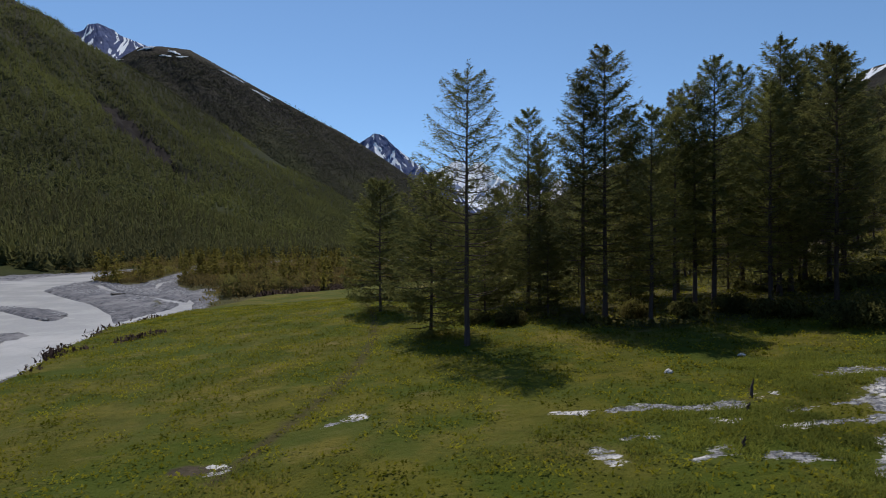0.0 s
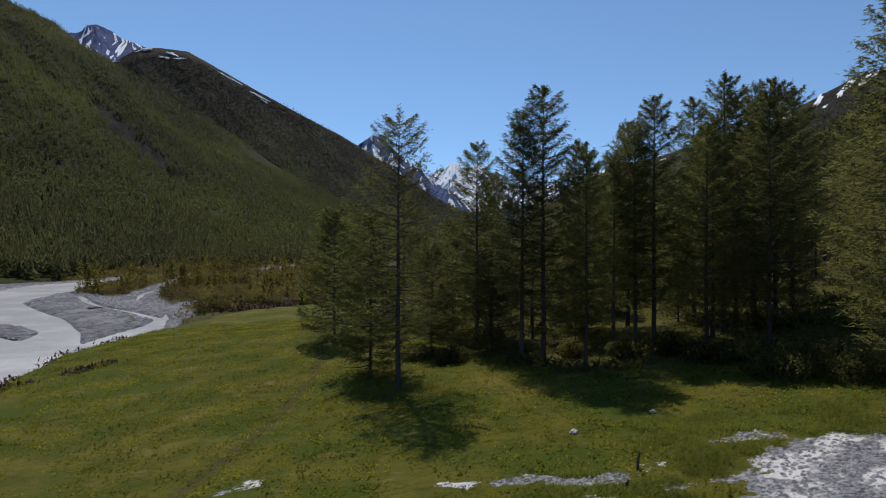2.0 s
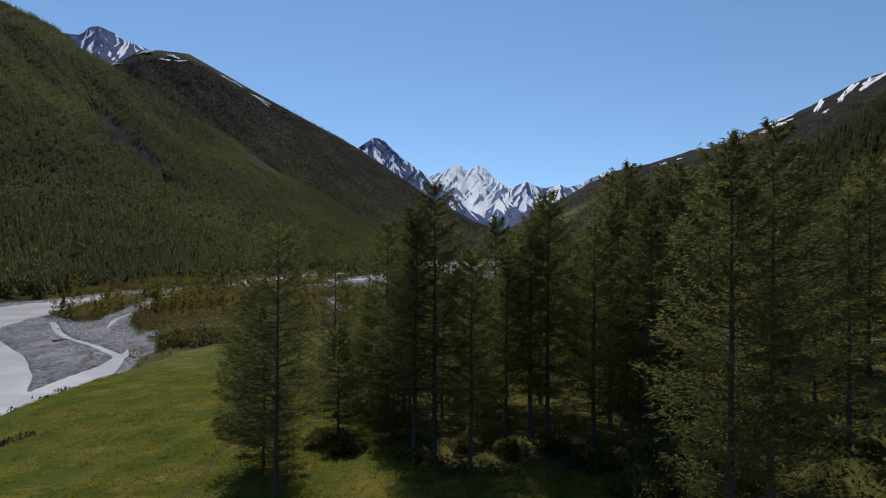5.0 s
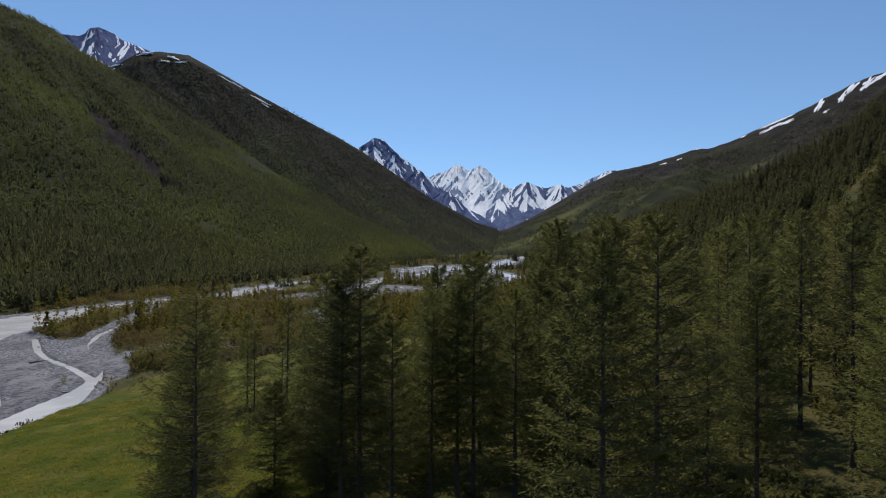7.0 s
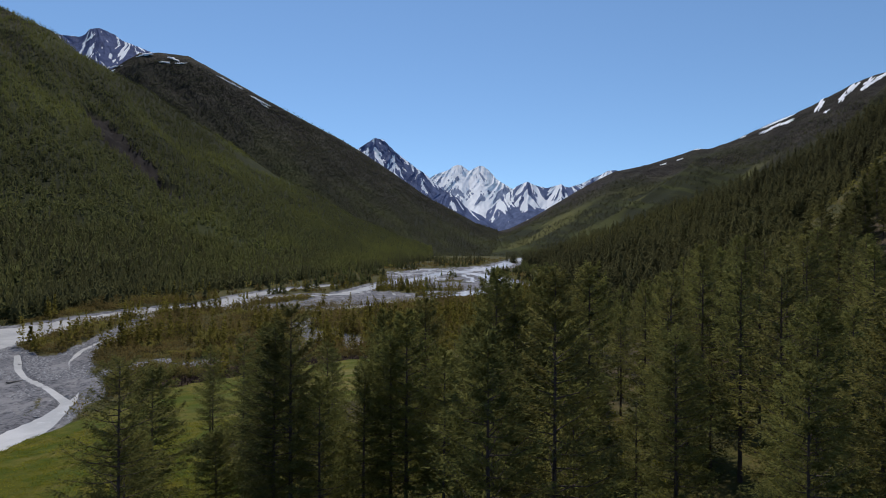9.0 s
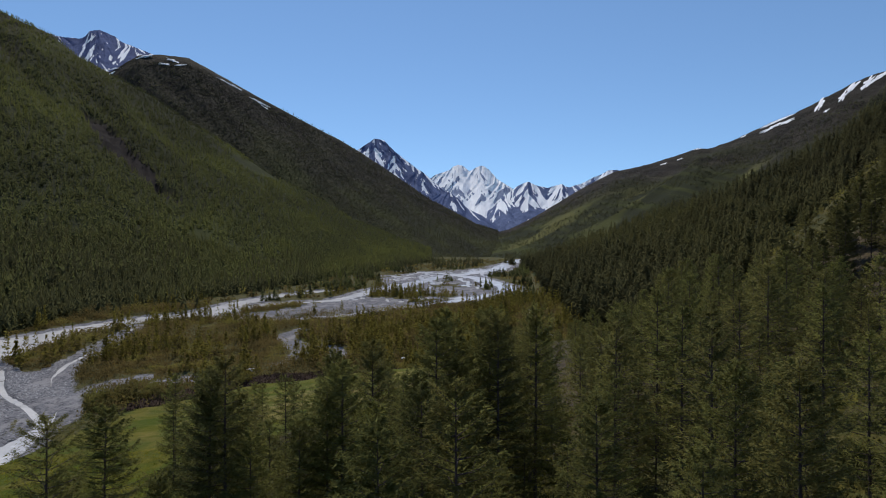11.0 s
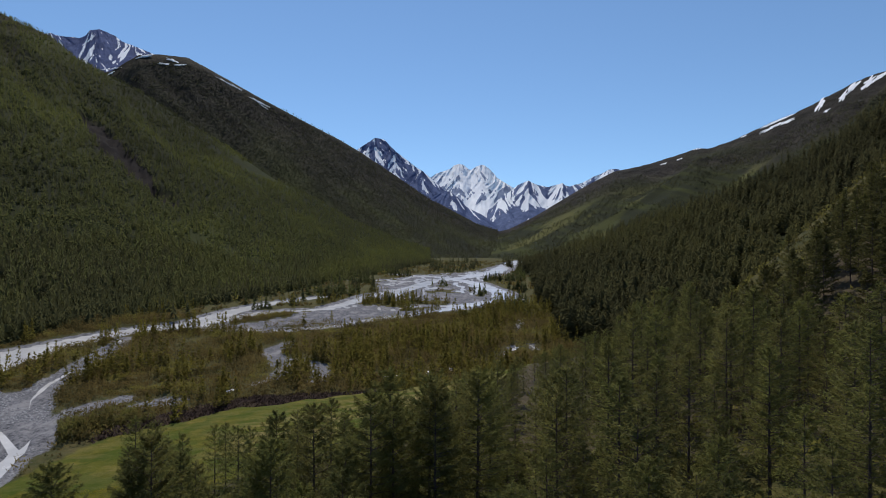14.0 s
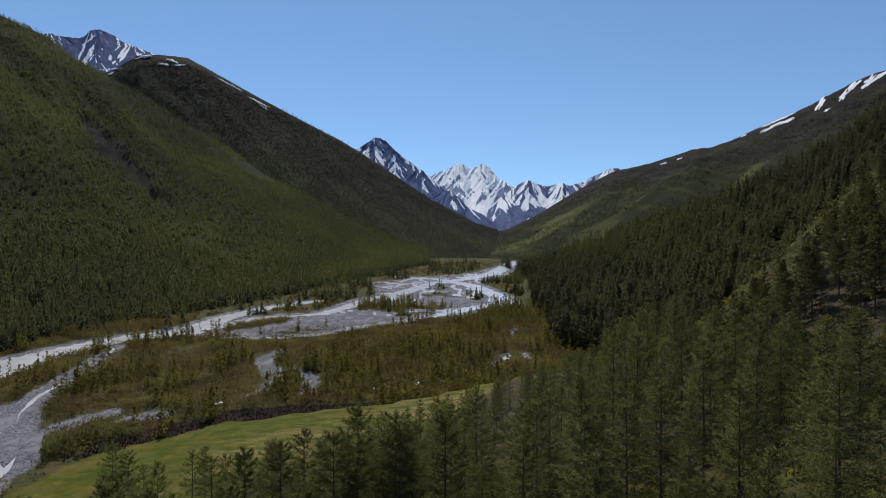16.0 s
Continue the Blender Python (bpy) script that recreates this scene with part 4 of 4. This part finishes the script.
wood_on("B", "mountain_forest", "forest on the farther mountain side, its shade in the crown colour", 34000, -0.75, 0.1, 1250, 2500, 6.5, 2.8, FAR_SHADE_CROWNS, lambda x, y, s: (s < np.where((x - EX) / y < -0.28, 0.955, 0.99)), 8)
wood_on("H", "hillside_forest", "dense larch forest on the sunlit hillside", 8200, 0.08, 1.0, 150, 1150, 17.0, 3.4, HILL_CROWNS, lambda x, y, s: (s <= 1.0) & (fbm(x, y, 80, 4) < 0.22), 90, 1.2, 0.70, 0.0, 0.46)
wood_on("G", "ridge_forest", "thin forest on the far ridge in the same shade-toned crowns", 17000, -0.05, 0.85, 1000, 2500, 8.0, 3.6, FAR_SHADE_CROWNS, lambda x, y, s: (s < 0.86) & (fbm(x, y, 160, 3) < 0.08), 8)


# ---- thickets on the river flats ----
def shrub_cloud(x, y, z, tall, wide, leaves, leaf):
    n = len(x)
    k = np.repeat(np.arange(n), leaves)
    d = g.normal(0, 1, (n * leaves, 3))
    d /= np.linalg.norm(d, axis=1)[:, None]
    d *= g.uniform(0.3, 1.0, (n * leaves, 1)) ** 0.5
    at = np.stack([x[k] + d[:, 0] * wide[k], y[k] + d[:, 1] * wide[k], z[k] + tall[k] * (0.5 + 0.5 * d[:, 2])], 1)
    v, f = tufts(at, np.tile((0, 0, 0.7), (len(at), 1)), leaf, g, 0.6)
    return v, f, np.repeat(d * 0.7 + (0, 0, 0.7) + g.normal(0, 0.25, d.shape), 3, axis=0)


def thicket(name, label, count, u0, u1, y0, y1, tall, wide, leaves, leaf, ok):
    yy = np.sqrt(g.uniform(y0 * y0, y1 * y1, count))
    x = EX + g.uniform(u0, u1, count) * yy
    z, gr, rk, sn, sl, sh, wt, st = valley(x, yy)
    good = (sl == 0) & (gr < 0.3) & (wt > 1.5) & ok(x, yy, sh)
    x, yy, z = x[good], yy[good], z[good]
    n = len(x)
    size = g.uniform(0.45, 1.1, n) * (1 + 2.6 * np.clip(fbm(x, yy, 20.0, 3), -0.3, 0.4))
    v, f, soft = shrub_cloud(x, yy, z - 0.1, tall * size, wide * g.uniform(0.6, 1.3, n), leaves, leaf)
    return tagged(new(name, make_mesh(name, v, f, SHRUB, normals=soft)), label, "shrubs", kind="stuff")


thicket("willow_thicket", "yellow-green and brown willow thicket on the river flats", 26000, -0.9, 0.25, 100, 330, 3.2, 1.8, 20, 0.50, lambda x, y, s: (s < 0.2) & (fbm(x, y, 22, 3) < 0.27) & ((y > curve(FAR_EDGE, x) + 9) | (x < -34)))
thicket("far_thicket", "olive thicket on gravel islands and river banks", 4500, -0.75, 0.2, 330, 1200, 3.5, 3.2, 16, 1.6, lambda x, y, s: (s < 0.2) & (fbm(x, y, 60, 3) < 0.10))


def tuft_cones(x, y, z, tall, wide, leaves):
    """Young larches: airy pointed cones of small tufts."""
    n = len(x)
    k = np.repeat(np.arange(n), leaves)
    f, a = g.uniform(0.03, 1.0, n * leaves) ** 1.15, g.uniform(0, 6.28, n * leaves)
    r = wide[k] * (1 - f) ** 0.7 * g.uniform(0.15, 1.05, n * leaves) ** 0.6
    out = np.stack([np.cos(a), np.sin(a), 0 * a], 1)
    at = np.stack([x[k], y[k], z[k] + tall[k] * f], 1) + out * r[:, None]
    v, faces = tufts(at, out * 0.9 + (0, 0, 0.35), 0.85, g, 0.42, 1.2)
    return v, faces, np.repeat(out * 0.5 + (0, 0, 0.6) + g.normal(0, 0.4, at.shape), 3, axis=0)


def young_stand(name, label, count, u0, u1, y0, y1, tall, wide, sprays, ok, material=FOREST, near=False):
    yy = np.sqrt(g.uniform(y0 * y0, y1 * y1, count))
    x = EX + g.uniform(u0, u1, count) * yy
    z, gr, rk, sn, sl, sh, wt, st = valley(x, yy)
    good = (sl == 0) & (gr < 0.5) & (wt > 1.0) & ok(x, yy, sh)
    x, yy, z = x[good], yy[good], z[good]
    n = len(x)
    tall, wide = tall * g.uniform(0.45, 1.3, n), wide * g.uniform(0.7, 1.2, n)
    if near:
        v, f, soft = tuft_cones(x, yy, z - 0.2, tall, wide, sprays)
    else:
        v, f, soft = far_crowns(x, yy, z - 0.2, tall, wide, sprays)
    return tagged(new(name, make_mesh(name, v, f, material, normals=soft)), label, "trees", kind="stuff")


young_stand("young_larches", "slim young larches scattered through the river thickets", 7000, -0.85, 0.2, 110, 420, 7.5, 1.5, 80, lambda x, y, s: (s < 0.3) & (fbm(x + 300, y, 30, 3) > 0.03), YOUNG_GREEN, True)
young_stand("island_larches", "groups of young larches on the river islands", 5000, -0.35, 0.12, 330, 800, 8.0, 1.7, 24, lambda x, y, s: (s < 0.2) & (fbm(x + 90, y, 45, 3) > 0.06))

FAR_SHORE = tuple((y, x - w - 5) for x, y, w in ARMS["near"][11:17] + PLAIN[1:])
young_stand("shore_larches", "dark larches on the flat between river and slope", 3200, -0.95, 0.05, 190, 1150, 11.0, 2.2, 22, lambda x, y, s: (s < 0.2) & (x < curve(FAR_SHORE, y)) & (fbm(x, y, 50, 3) < 0.12), STONE_PINE)

n = 70
way = g.uniform(0, 1, n)
bx, by = -52 + 20 * way + g.normal(0, 2.2, n), 110 + 26 * way + g.normal(0, 2.2, n)
bz, bare, _, _, _, _, deep, _ = valley(bx, by)
dry = (bare < 0.15) & (deep > 2.0)
bx, by, bz, n = bx[dry], by[dry], bz[dry], int(dry.sum())
v, f, soft = shrub_cloud(bx, by, bz - 0.1, g.uniform(2.2, 5.5, n), g.uniform(1.0, 1.9, n), 150, 0.42)
tagged(new("bank_willows", make_mesh("bank_willows", v, f, WILLOW, normals=soft)), "tall green willow bushes at the corner of the meadow", "shrubs", kind="stuff")

def willow_bush(x, y, wide, tall):
    """A dense low bush of many small leaves in a few rounded heads."""
    q = np.array([(0, 0, 1), (0.7, 0.2, 0.8), (-0.65, 0.15, 0.85), (0.1, -0.6, 0.7), (-0.2, 0.6, 0.75)])
    z = height(x, y)
    v, f, soft = shrub_cloud(q[:, 0] * wide, q[:, 1] * wide, q[:, 0] * 0, tall * q[:, 2], 0.62 * wide * (0.6 + 0.4 * q[:, 2]), 420, 0.17)
    ob = tagged(new("willow_bush", make_mesh("willow_bush", v, f, WILLOW, normals=soft)), "dense dark green willow bush at the edge of the wood", "bush", "willow bushes")
    ob.matrix_basis = pose(x, y, z - 0.15, 0, 0, 40 * x)


for x, y, wide, tall in ((24.3, 35.6, 1.9, 2.3), (26.8, 34.4, 2.1, 2.6), (29.0, 33.6, 1.8, 2.2), (22.4, 40.6, 1.5, 1.9), (21.0, 43.6, 1.3, 1.7), (14.4, 45.6, 1.2, 1.6), (31.5, 27.6, 2.0, 2.4), (17.6, 43.6, 1.1, 1.5), (5.2, 47.4, 1.2, 1.6), (2.6, 49.5, 1.3, 1.5)):
    willow_bush(x, y, wide, tall)

# ---- meadow growth ----
def strewn(name, label, category, count, x0, x1, y0, y1, size, thin, per, spread, material, ok, up=1.6):
    """Blades or leaves in small clumps over a stretch of ground, as one object."""
    x, y = g.uniform(x0, x1, count), g.uniform(y0, y1, count)
    z, gr, rk, sn, sl, sh, wt, st = valley(x, y)
    good = ok(x, y, gr, sh) & (wt > 0.5)
    x, y, z = (np.repeat(a[good], per) for a in (x, y, z))
    n = len(x)
    high = g.uniform(0.0, 1.0, n)
    at = np.stack([x + g.normal(0, spread, n), y + g.normal(0, spread, n), z + size * 0.12 + high * spread * 0.8], 1)
    v, f = tufts(at, np.tile((0, 0, up), (n, 1)), size, g, thin, 0.35, 0.8)
    soft = np.repeat(g.normal(0, 0.35, (n, 3)) + (0, 0, 1.0), 3, axis=0)
    return tagged(new(name, make_mesh(name, v, f, material, normals=soft)), label, category, kind="stuff")


meadow = lambda x, y, gr, sh: (sh > 0.6) & (wash_share(x, y) < 0.4) & (reach(PIT, x, y) > 0.5) & (np.abs(x - 14) < 0.85 * y + 14)
strewn("meadow_grass", "short yellow-green meadow grass in loose tufts", "grass", 40000, -40, 45, 12, 92, 0.13, 0.7, 4, 0.16, BLADES, lambda x, y, gr, sh: meadow(x, y, gr, sh) & (fbm(x, y, 3.5, 3) > -0.2), 0.1)
strewn("dwarf_shrubs", "low green dwarf shrubs between gravel and grass", "shrubs", 6500, -36, 42, 10, 60, 0.11, 0.32, 56, 0.30, TURF, lambda x, y, gr, sh: (sh > 0.6) & (wash_share(x, y) < 0.75) & (np.abs(x - 14) < 0.85 * y + 14) & (fbm(x, y, 4.0, 3) > np.where((x > 1) & (y < 29), 0.02, 0.24)), 0.7)
strewn("wash_tussocks", "green grass tussocks between streaks of gravel", "grass", 4200, 2, 24, 14, 30, 0.15, 0.22, 40, 0.20, TURF, lambda x, y, gr, sh: (reach(WASH, x, y) < 9) & (wash_share(x, y) + 0.7 * fbm(x, y, 1.6, 2) < 0.40) & (fbm(x + 7, y, 2.4, 3) > -0.03), 1.2)
# brown brush, dense and dark to stand in for the cut bank's shade too
strewn("bank_brush", "dark brown leafless brush along the meadow bank", "shrubs", 30000, -48, 75, 84, 190, 0.8, 0.5, 11, 0.7, BRUSH, lambda x, y, gr, sh: (x > -37 + 6 * fbm(x, y, 6.0, 2)) & (np.abs(curve(FAR_EDGE, x) + 5 - y + 4 * fbm(x, y, 9.0, 2)) < 5.5) & (gr < 0.5), 0.9)
strewn("river_bank_brush", "dark dry brush along the river bank", "shrubs", 1500, -46, -20, 35, 84, 0.40, 0.5, 16, 0.4, BRUSH, lambda x, y, gr, sh: ((sh > 0.95) & (sh < 0.995)) | (np.abs(reach(((-31, 51, 0), (-27, 58, 0)), x, y)) < 0.5), 0.9)
strewn("hill_brush", "yellow-green brush on the grassy hillside", "shrubs", 6500, 40, 240, 40, 260, 0.9, 0.6, 12, 0.9, SHRUB, lambda x, y, gr, sh: (mass("I", x, y, False)[0] > -100) & (np.abs(x - EX) < 0.8 * y) & ((fbm(x, y, 25.0, 3) > 0.0) | (mass("I", x, y, False)[1] > 0.82)), 0.6)
strewn("forest_brush", "olive undergrowth between the larch trunks", "shrubs", 2600, -10, 70, 26, 110, 0.5, 0.6, 26, 0.6, WILLOW, lambda x, y, gr, sh: (in_forest(x, y) > -0.5 - 3.0 * smooth(0, 5, x) * smooth(32, 26, x)) & (fbm(x, y, 8.0, 3) > -0.02), 0.5)


# ---- loose stones ----
def stone_material(name, dark, light):
    m = Mat(name)
    c = m.mix(m.island(), dark, light)
    c = m.mix(m.ramp(m.noise(14.0, 5, 0.7), 0.4, 0.7, 0, 0.5), c, dark)
    m.bump(m.noise(20.0, 4, 0.7), 0.5, 0.02)
    return m.done(c, 0.9)


PEBBLE = stone_material("pale river stones", (0.11, 0.115, 0.13), (0.38, 0.38, 0.39))
BOULDER = stone_material("white granite", (0.45, 0.44, 0.42), (0.62, 0.61, 0.60))
DEAD = bark_material()


def pebble_field(name, label, x, y, size, flat=0.55):
    """Rounded eight-sided stones, one mesh."""
    n = len(x)
    z = valley(x, y)[0]
    shape = np.array([(1, 0, 0), (0.5, 0.8, 0), (-0.5, 0.85, 0), (-1, 0, 0), (-0.45, -0.8, 0), (0.5, -0.85, 0), (0.25, 0.1, 1), (-0.3, -0.1, 0.9)], float)
    tri = np.array([(0, 1, 6), (1, 2, 6), (2, 7, 6), (2, 3, 7), (3, 4, 7), (4, 5, 7), (5, 6, 7), (5, 0, 6)])
    v = np.repeat(shape[None], n, 0) * g.uniform(0.7, 1.3, (n, 8, 3)) * (size * g.uniform(0.5, 1.5, n))[:, None, None] * (1, 1, flat)
    a = g.uniform(0, 6.28, n)
    c, sn = np.cos(a)[:, None], np.sin(a)[:, None]
    v = np.stack([v[..., 0] * c - v[..., 1] * sn + x[:, None], v[..., 0] * sn + v[..., 1] * c + y[:, None], v[..., 2] + z[:, None] - 0.02], -1)
    f = (tri[None] + 8 * np.arange(n)[:, None, None]).reshape(-1, 3)
    return tagged(new(name, make_mesh(name, v.reshape(-1, 3), f, PEBBLE)), label, "stones", kind="stuff")


x, y = g.uniform(2, 46, 26000), g.uniform(9, 34, 26000)
good = (wash_share(x, y) + 0.5 * fbm(x, y, 1.5, 3) > 0.55) & (np.abs(x - 8) < 0.8 * y + 8)
pebble_field("wash_stones", "pale grey rounded stones strewn over the dry wash", x[good][:5000], y[good][:5000], 0.10)
x, y = g.uniform(-110, -40, 60000), g.uniform(70, 210, 60000)
_, gr, _, _, _, _, wt, _ = valley(x, y)
good = (gr > 0.7) & (wt > 0.6) & (fbm(x, y, 10, 4) > 0.0)
pebble_field("bar_stones", "grey cobbles on the bare river bar", x[good][:4500], y[good][:4500], 0.24)


def boulder(x, y, wide, high, seed):
    """One weathered block, half sunk in the turf."""
    q = np.random.default_rng(seed)
    bm = bmesh.new()
    bmesh.ops.create_icosphere(bm, subdivisions=3, radius=1.0)
    for v in bm.verts:
        k = 1 + 0.35 * noise.noise(v.co * 1.3 + Vector((seed, 0, 0))) + 0.12 * noise.noise(v.co * 4.0)
        v.co = Vector((v.co.x * wide * k, v.co.y * wide * 0.75 * k, v.co.z * high * k))
    me = bpy.data.meshes.new("boulder")
    bm.to_mesh(me)
    bm.free()
    me.materials.append(BOULDER)
    ob = tagged(new("boulder", me), "pale weathered granite boulder half sunk in grass", "boulder", "boulders on the meadow")
    ob.matrix_basis = pose(x, y, height(x, y) + high * 0.25, 0, 0, q.uniform(0, 360))
    return ob


for k, (x, y, w) in enumerate(((10.8, 29.0, 0.24), (15.4, 31.2, 0.20))):
    boulder(x, y, w, w * 0.6, k)


def snag(x, y, tall, seed):
    """A broken dead stem with a few stubs."""
    q = np.random.default_rng(seed)
    line = np.stack([np.linspace(0, 0.10, 6) + q.normal(0, 0.015, 6), q.normal(0, 0.015, 6), np.linspace(-0.1, tall, 6)], 1)
    pieces = [tube(line, (0.085, 0.07, 0.06, 0.05, 0.035, 0.01), 7)]
    for _ in range(4):
        h = q.uniform(0.2, 0.8) * tall
        a = q.uniform(0, 6.28)
        pieces.append(tube([(0.03, 0, h), (0.03 + 0.14 * math.cos(a), 0.14 * math.sin(a), h + 0.08)], (0.02, 0.006), 4))
    ob = tagged(new("dead_stump", make_mesh("dead_stump", *joined(pieces), DEAD)), "dark broken dead stem standing upright in the grass", "stump", "dead stems")
    ob.matrix_basis = pose(x, y, height(x, y), 0, 0, 0)


snag(12.3, 24.2, 0.78, 1)
snag(11.4, 22.7, 0.36, 2)
snag(9.4, 19.0, 0.45, 3)


# ---- driftwood and old snow ----
WEATHERED = Mat("weathered driftwood")
WEATHERED.bump(WEATHERED.noise(12.0, 4, 0.7, (1, 1, 0.3)), 0.6, 0.03)
WEATHERED = WEATHERED.done(WEATHERED.mix(WEATHERED.ramp(WEATHERED.noise(6.0, 5, 0.7), 0.35, 0.7), (0.16, 0.14, 0.12), (0.36, 0.33, 0.30)), 0.9)


def drift_log(x, y, long, turn, seed):
    """A washed-up stem with a root end and a few broken limbs."""
    q = np.random.default_rng(seed)
    n = 7
    line = np.stack([np.linspace(0, long, n), q.normal(0, 0.06, n).cumsum(), 0.22 + q.normal(0, 0.03, n)], 1)
    pieces = [tube(line, np.linspace(0.26, 0.08, n), 7)]
    for _ in range(5):
        a, h = q.uniform(0, 6.28), q.uniform(0.1, 0.9) * long
        pieces.append(tube([(h, 0, 0.25), (h + 0.4, 0.7 * math.cos(a), 0.35 + 0.5 * abs(math.sin(a)))], (0.05, 0.015), 4))
    for k in range(6):
        a = k * 1.05
        pieces.append(tube([(0, 0, 0.22), (-0.35, 0.5 * math.cos(a), 0.25 + 0.45 * math.sin(a) * (math.sin(a) > 0))], (0.09, 0.02), 4))
    ob = tagged(new("driftwood_log", make_mesh("driftwood_log", *joined(pieces), WEATHERED)), "bleached grey driftwood log stranded on river gravel", "driftwood", "driftwood on the gravel")
    ob.matrix_basis = pose(x, y, height(x, y), 0, 0, turn)


for k, (x, y, long, turn) in enumerate(((-97, 232, 7, 20), (-94, 236, 6, 75), (-99, 238, 5, -30), (-91, 229, 6, 140), (-95, 226, 4, 10), (-38.5, 63, 3.2, 20), (-70, 128, 3, 60), (-83, 150, 3.5, 110))):
    drift_log(x, y, long, turn, 40 + k)


def snow_patch(x, y, wide, seed):
    """A low rounded remnant of snow."""
    bm = bmesh.new()
    bmesh.ops.create_icosphere(bm, subdivisions=3, radius=1.0)
    for v in bm.verts:
        k = 1 + 0.7 * noise.noise(v.co * 1.6 + Vector((seed * 3.1, 0, 0))) + 0.3 * noise.noise(v.co * 4.0)
        v.co = Vector((v.co.x * wide * 0.7 * k, v.co.y * wide * 1.2 * k, v.co.z * 0.40 * k))
    me = bpy.data.meshes.new("snow_patch")
    bm.to_mesh(me)
    bm.free()
    me.materials.append(SNOW)
    ob = tagged(new("snow_patch", me), "small white remnant of snow among brown brush", "snow", "snow remnants")
    ob.matrix_basis = pose(x, y, height(x, y) + 0.25, 0, 0, seed * 40)


for k, (x, y, w) in enumerate(((-23.6, 159.5, 1.2), (-2.4, 169.6, 0.8), (15.8, 176.6, 0.7), (19, 178, 0.8), (28, 183, 0.8), (34.7, 188, 1.3), (70.7, 306, 1.6), (70, 296, 1.2), (59, 223, 1.0), (60, 229, 0.8), (55, 212, 1.2), (66.4, 223, 1.1), (67, 229, 0.8))):
    snow_patch(x, y, w, k)
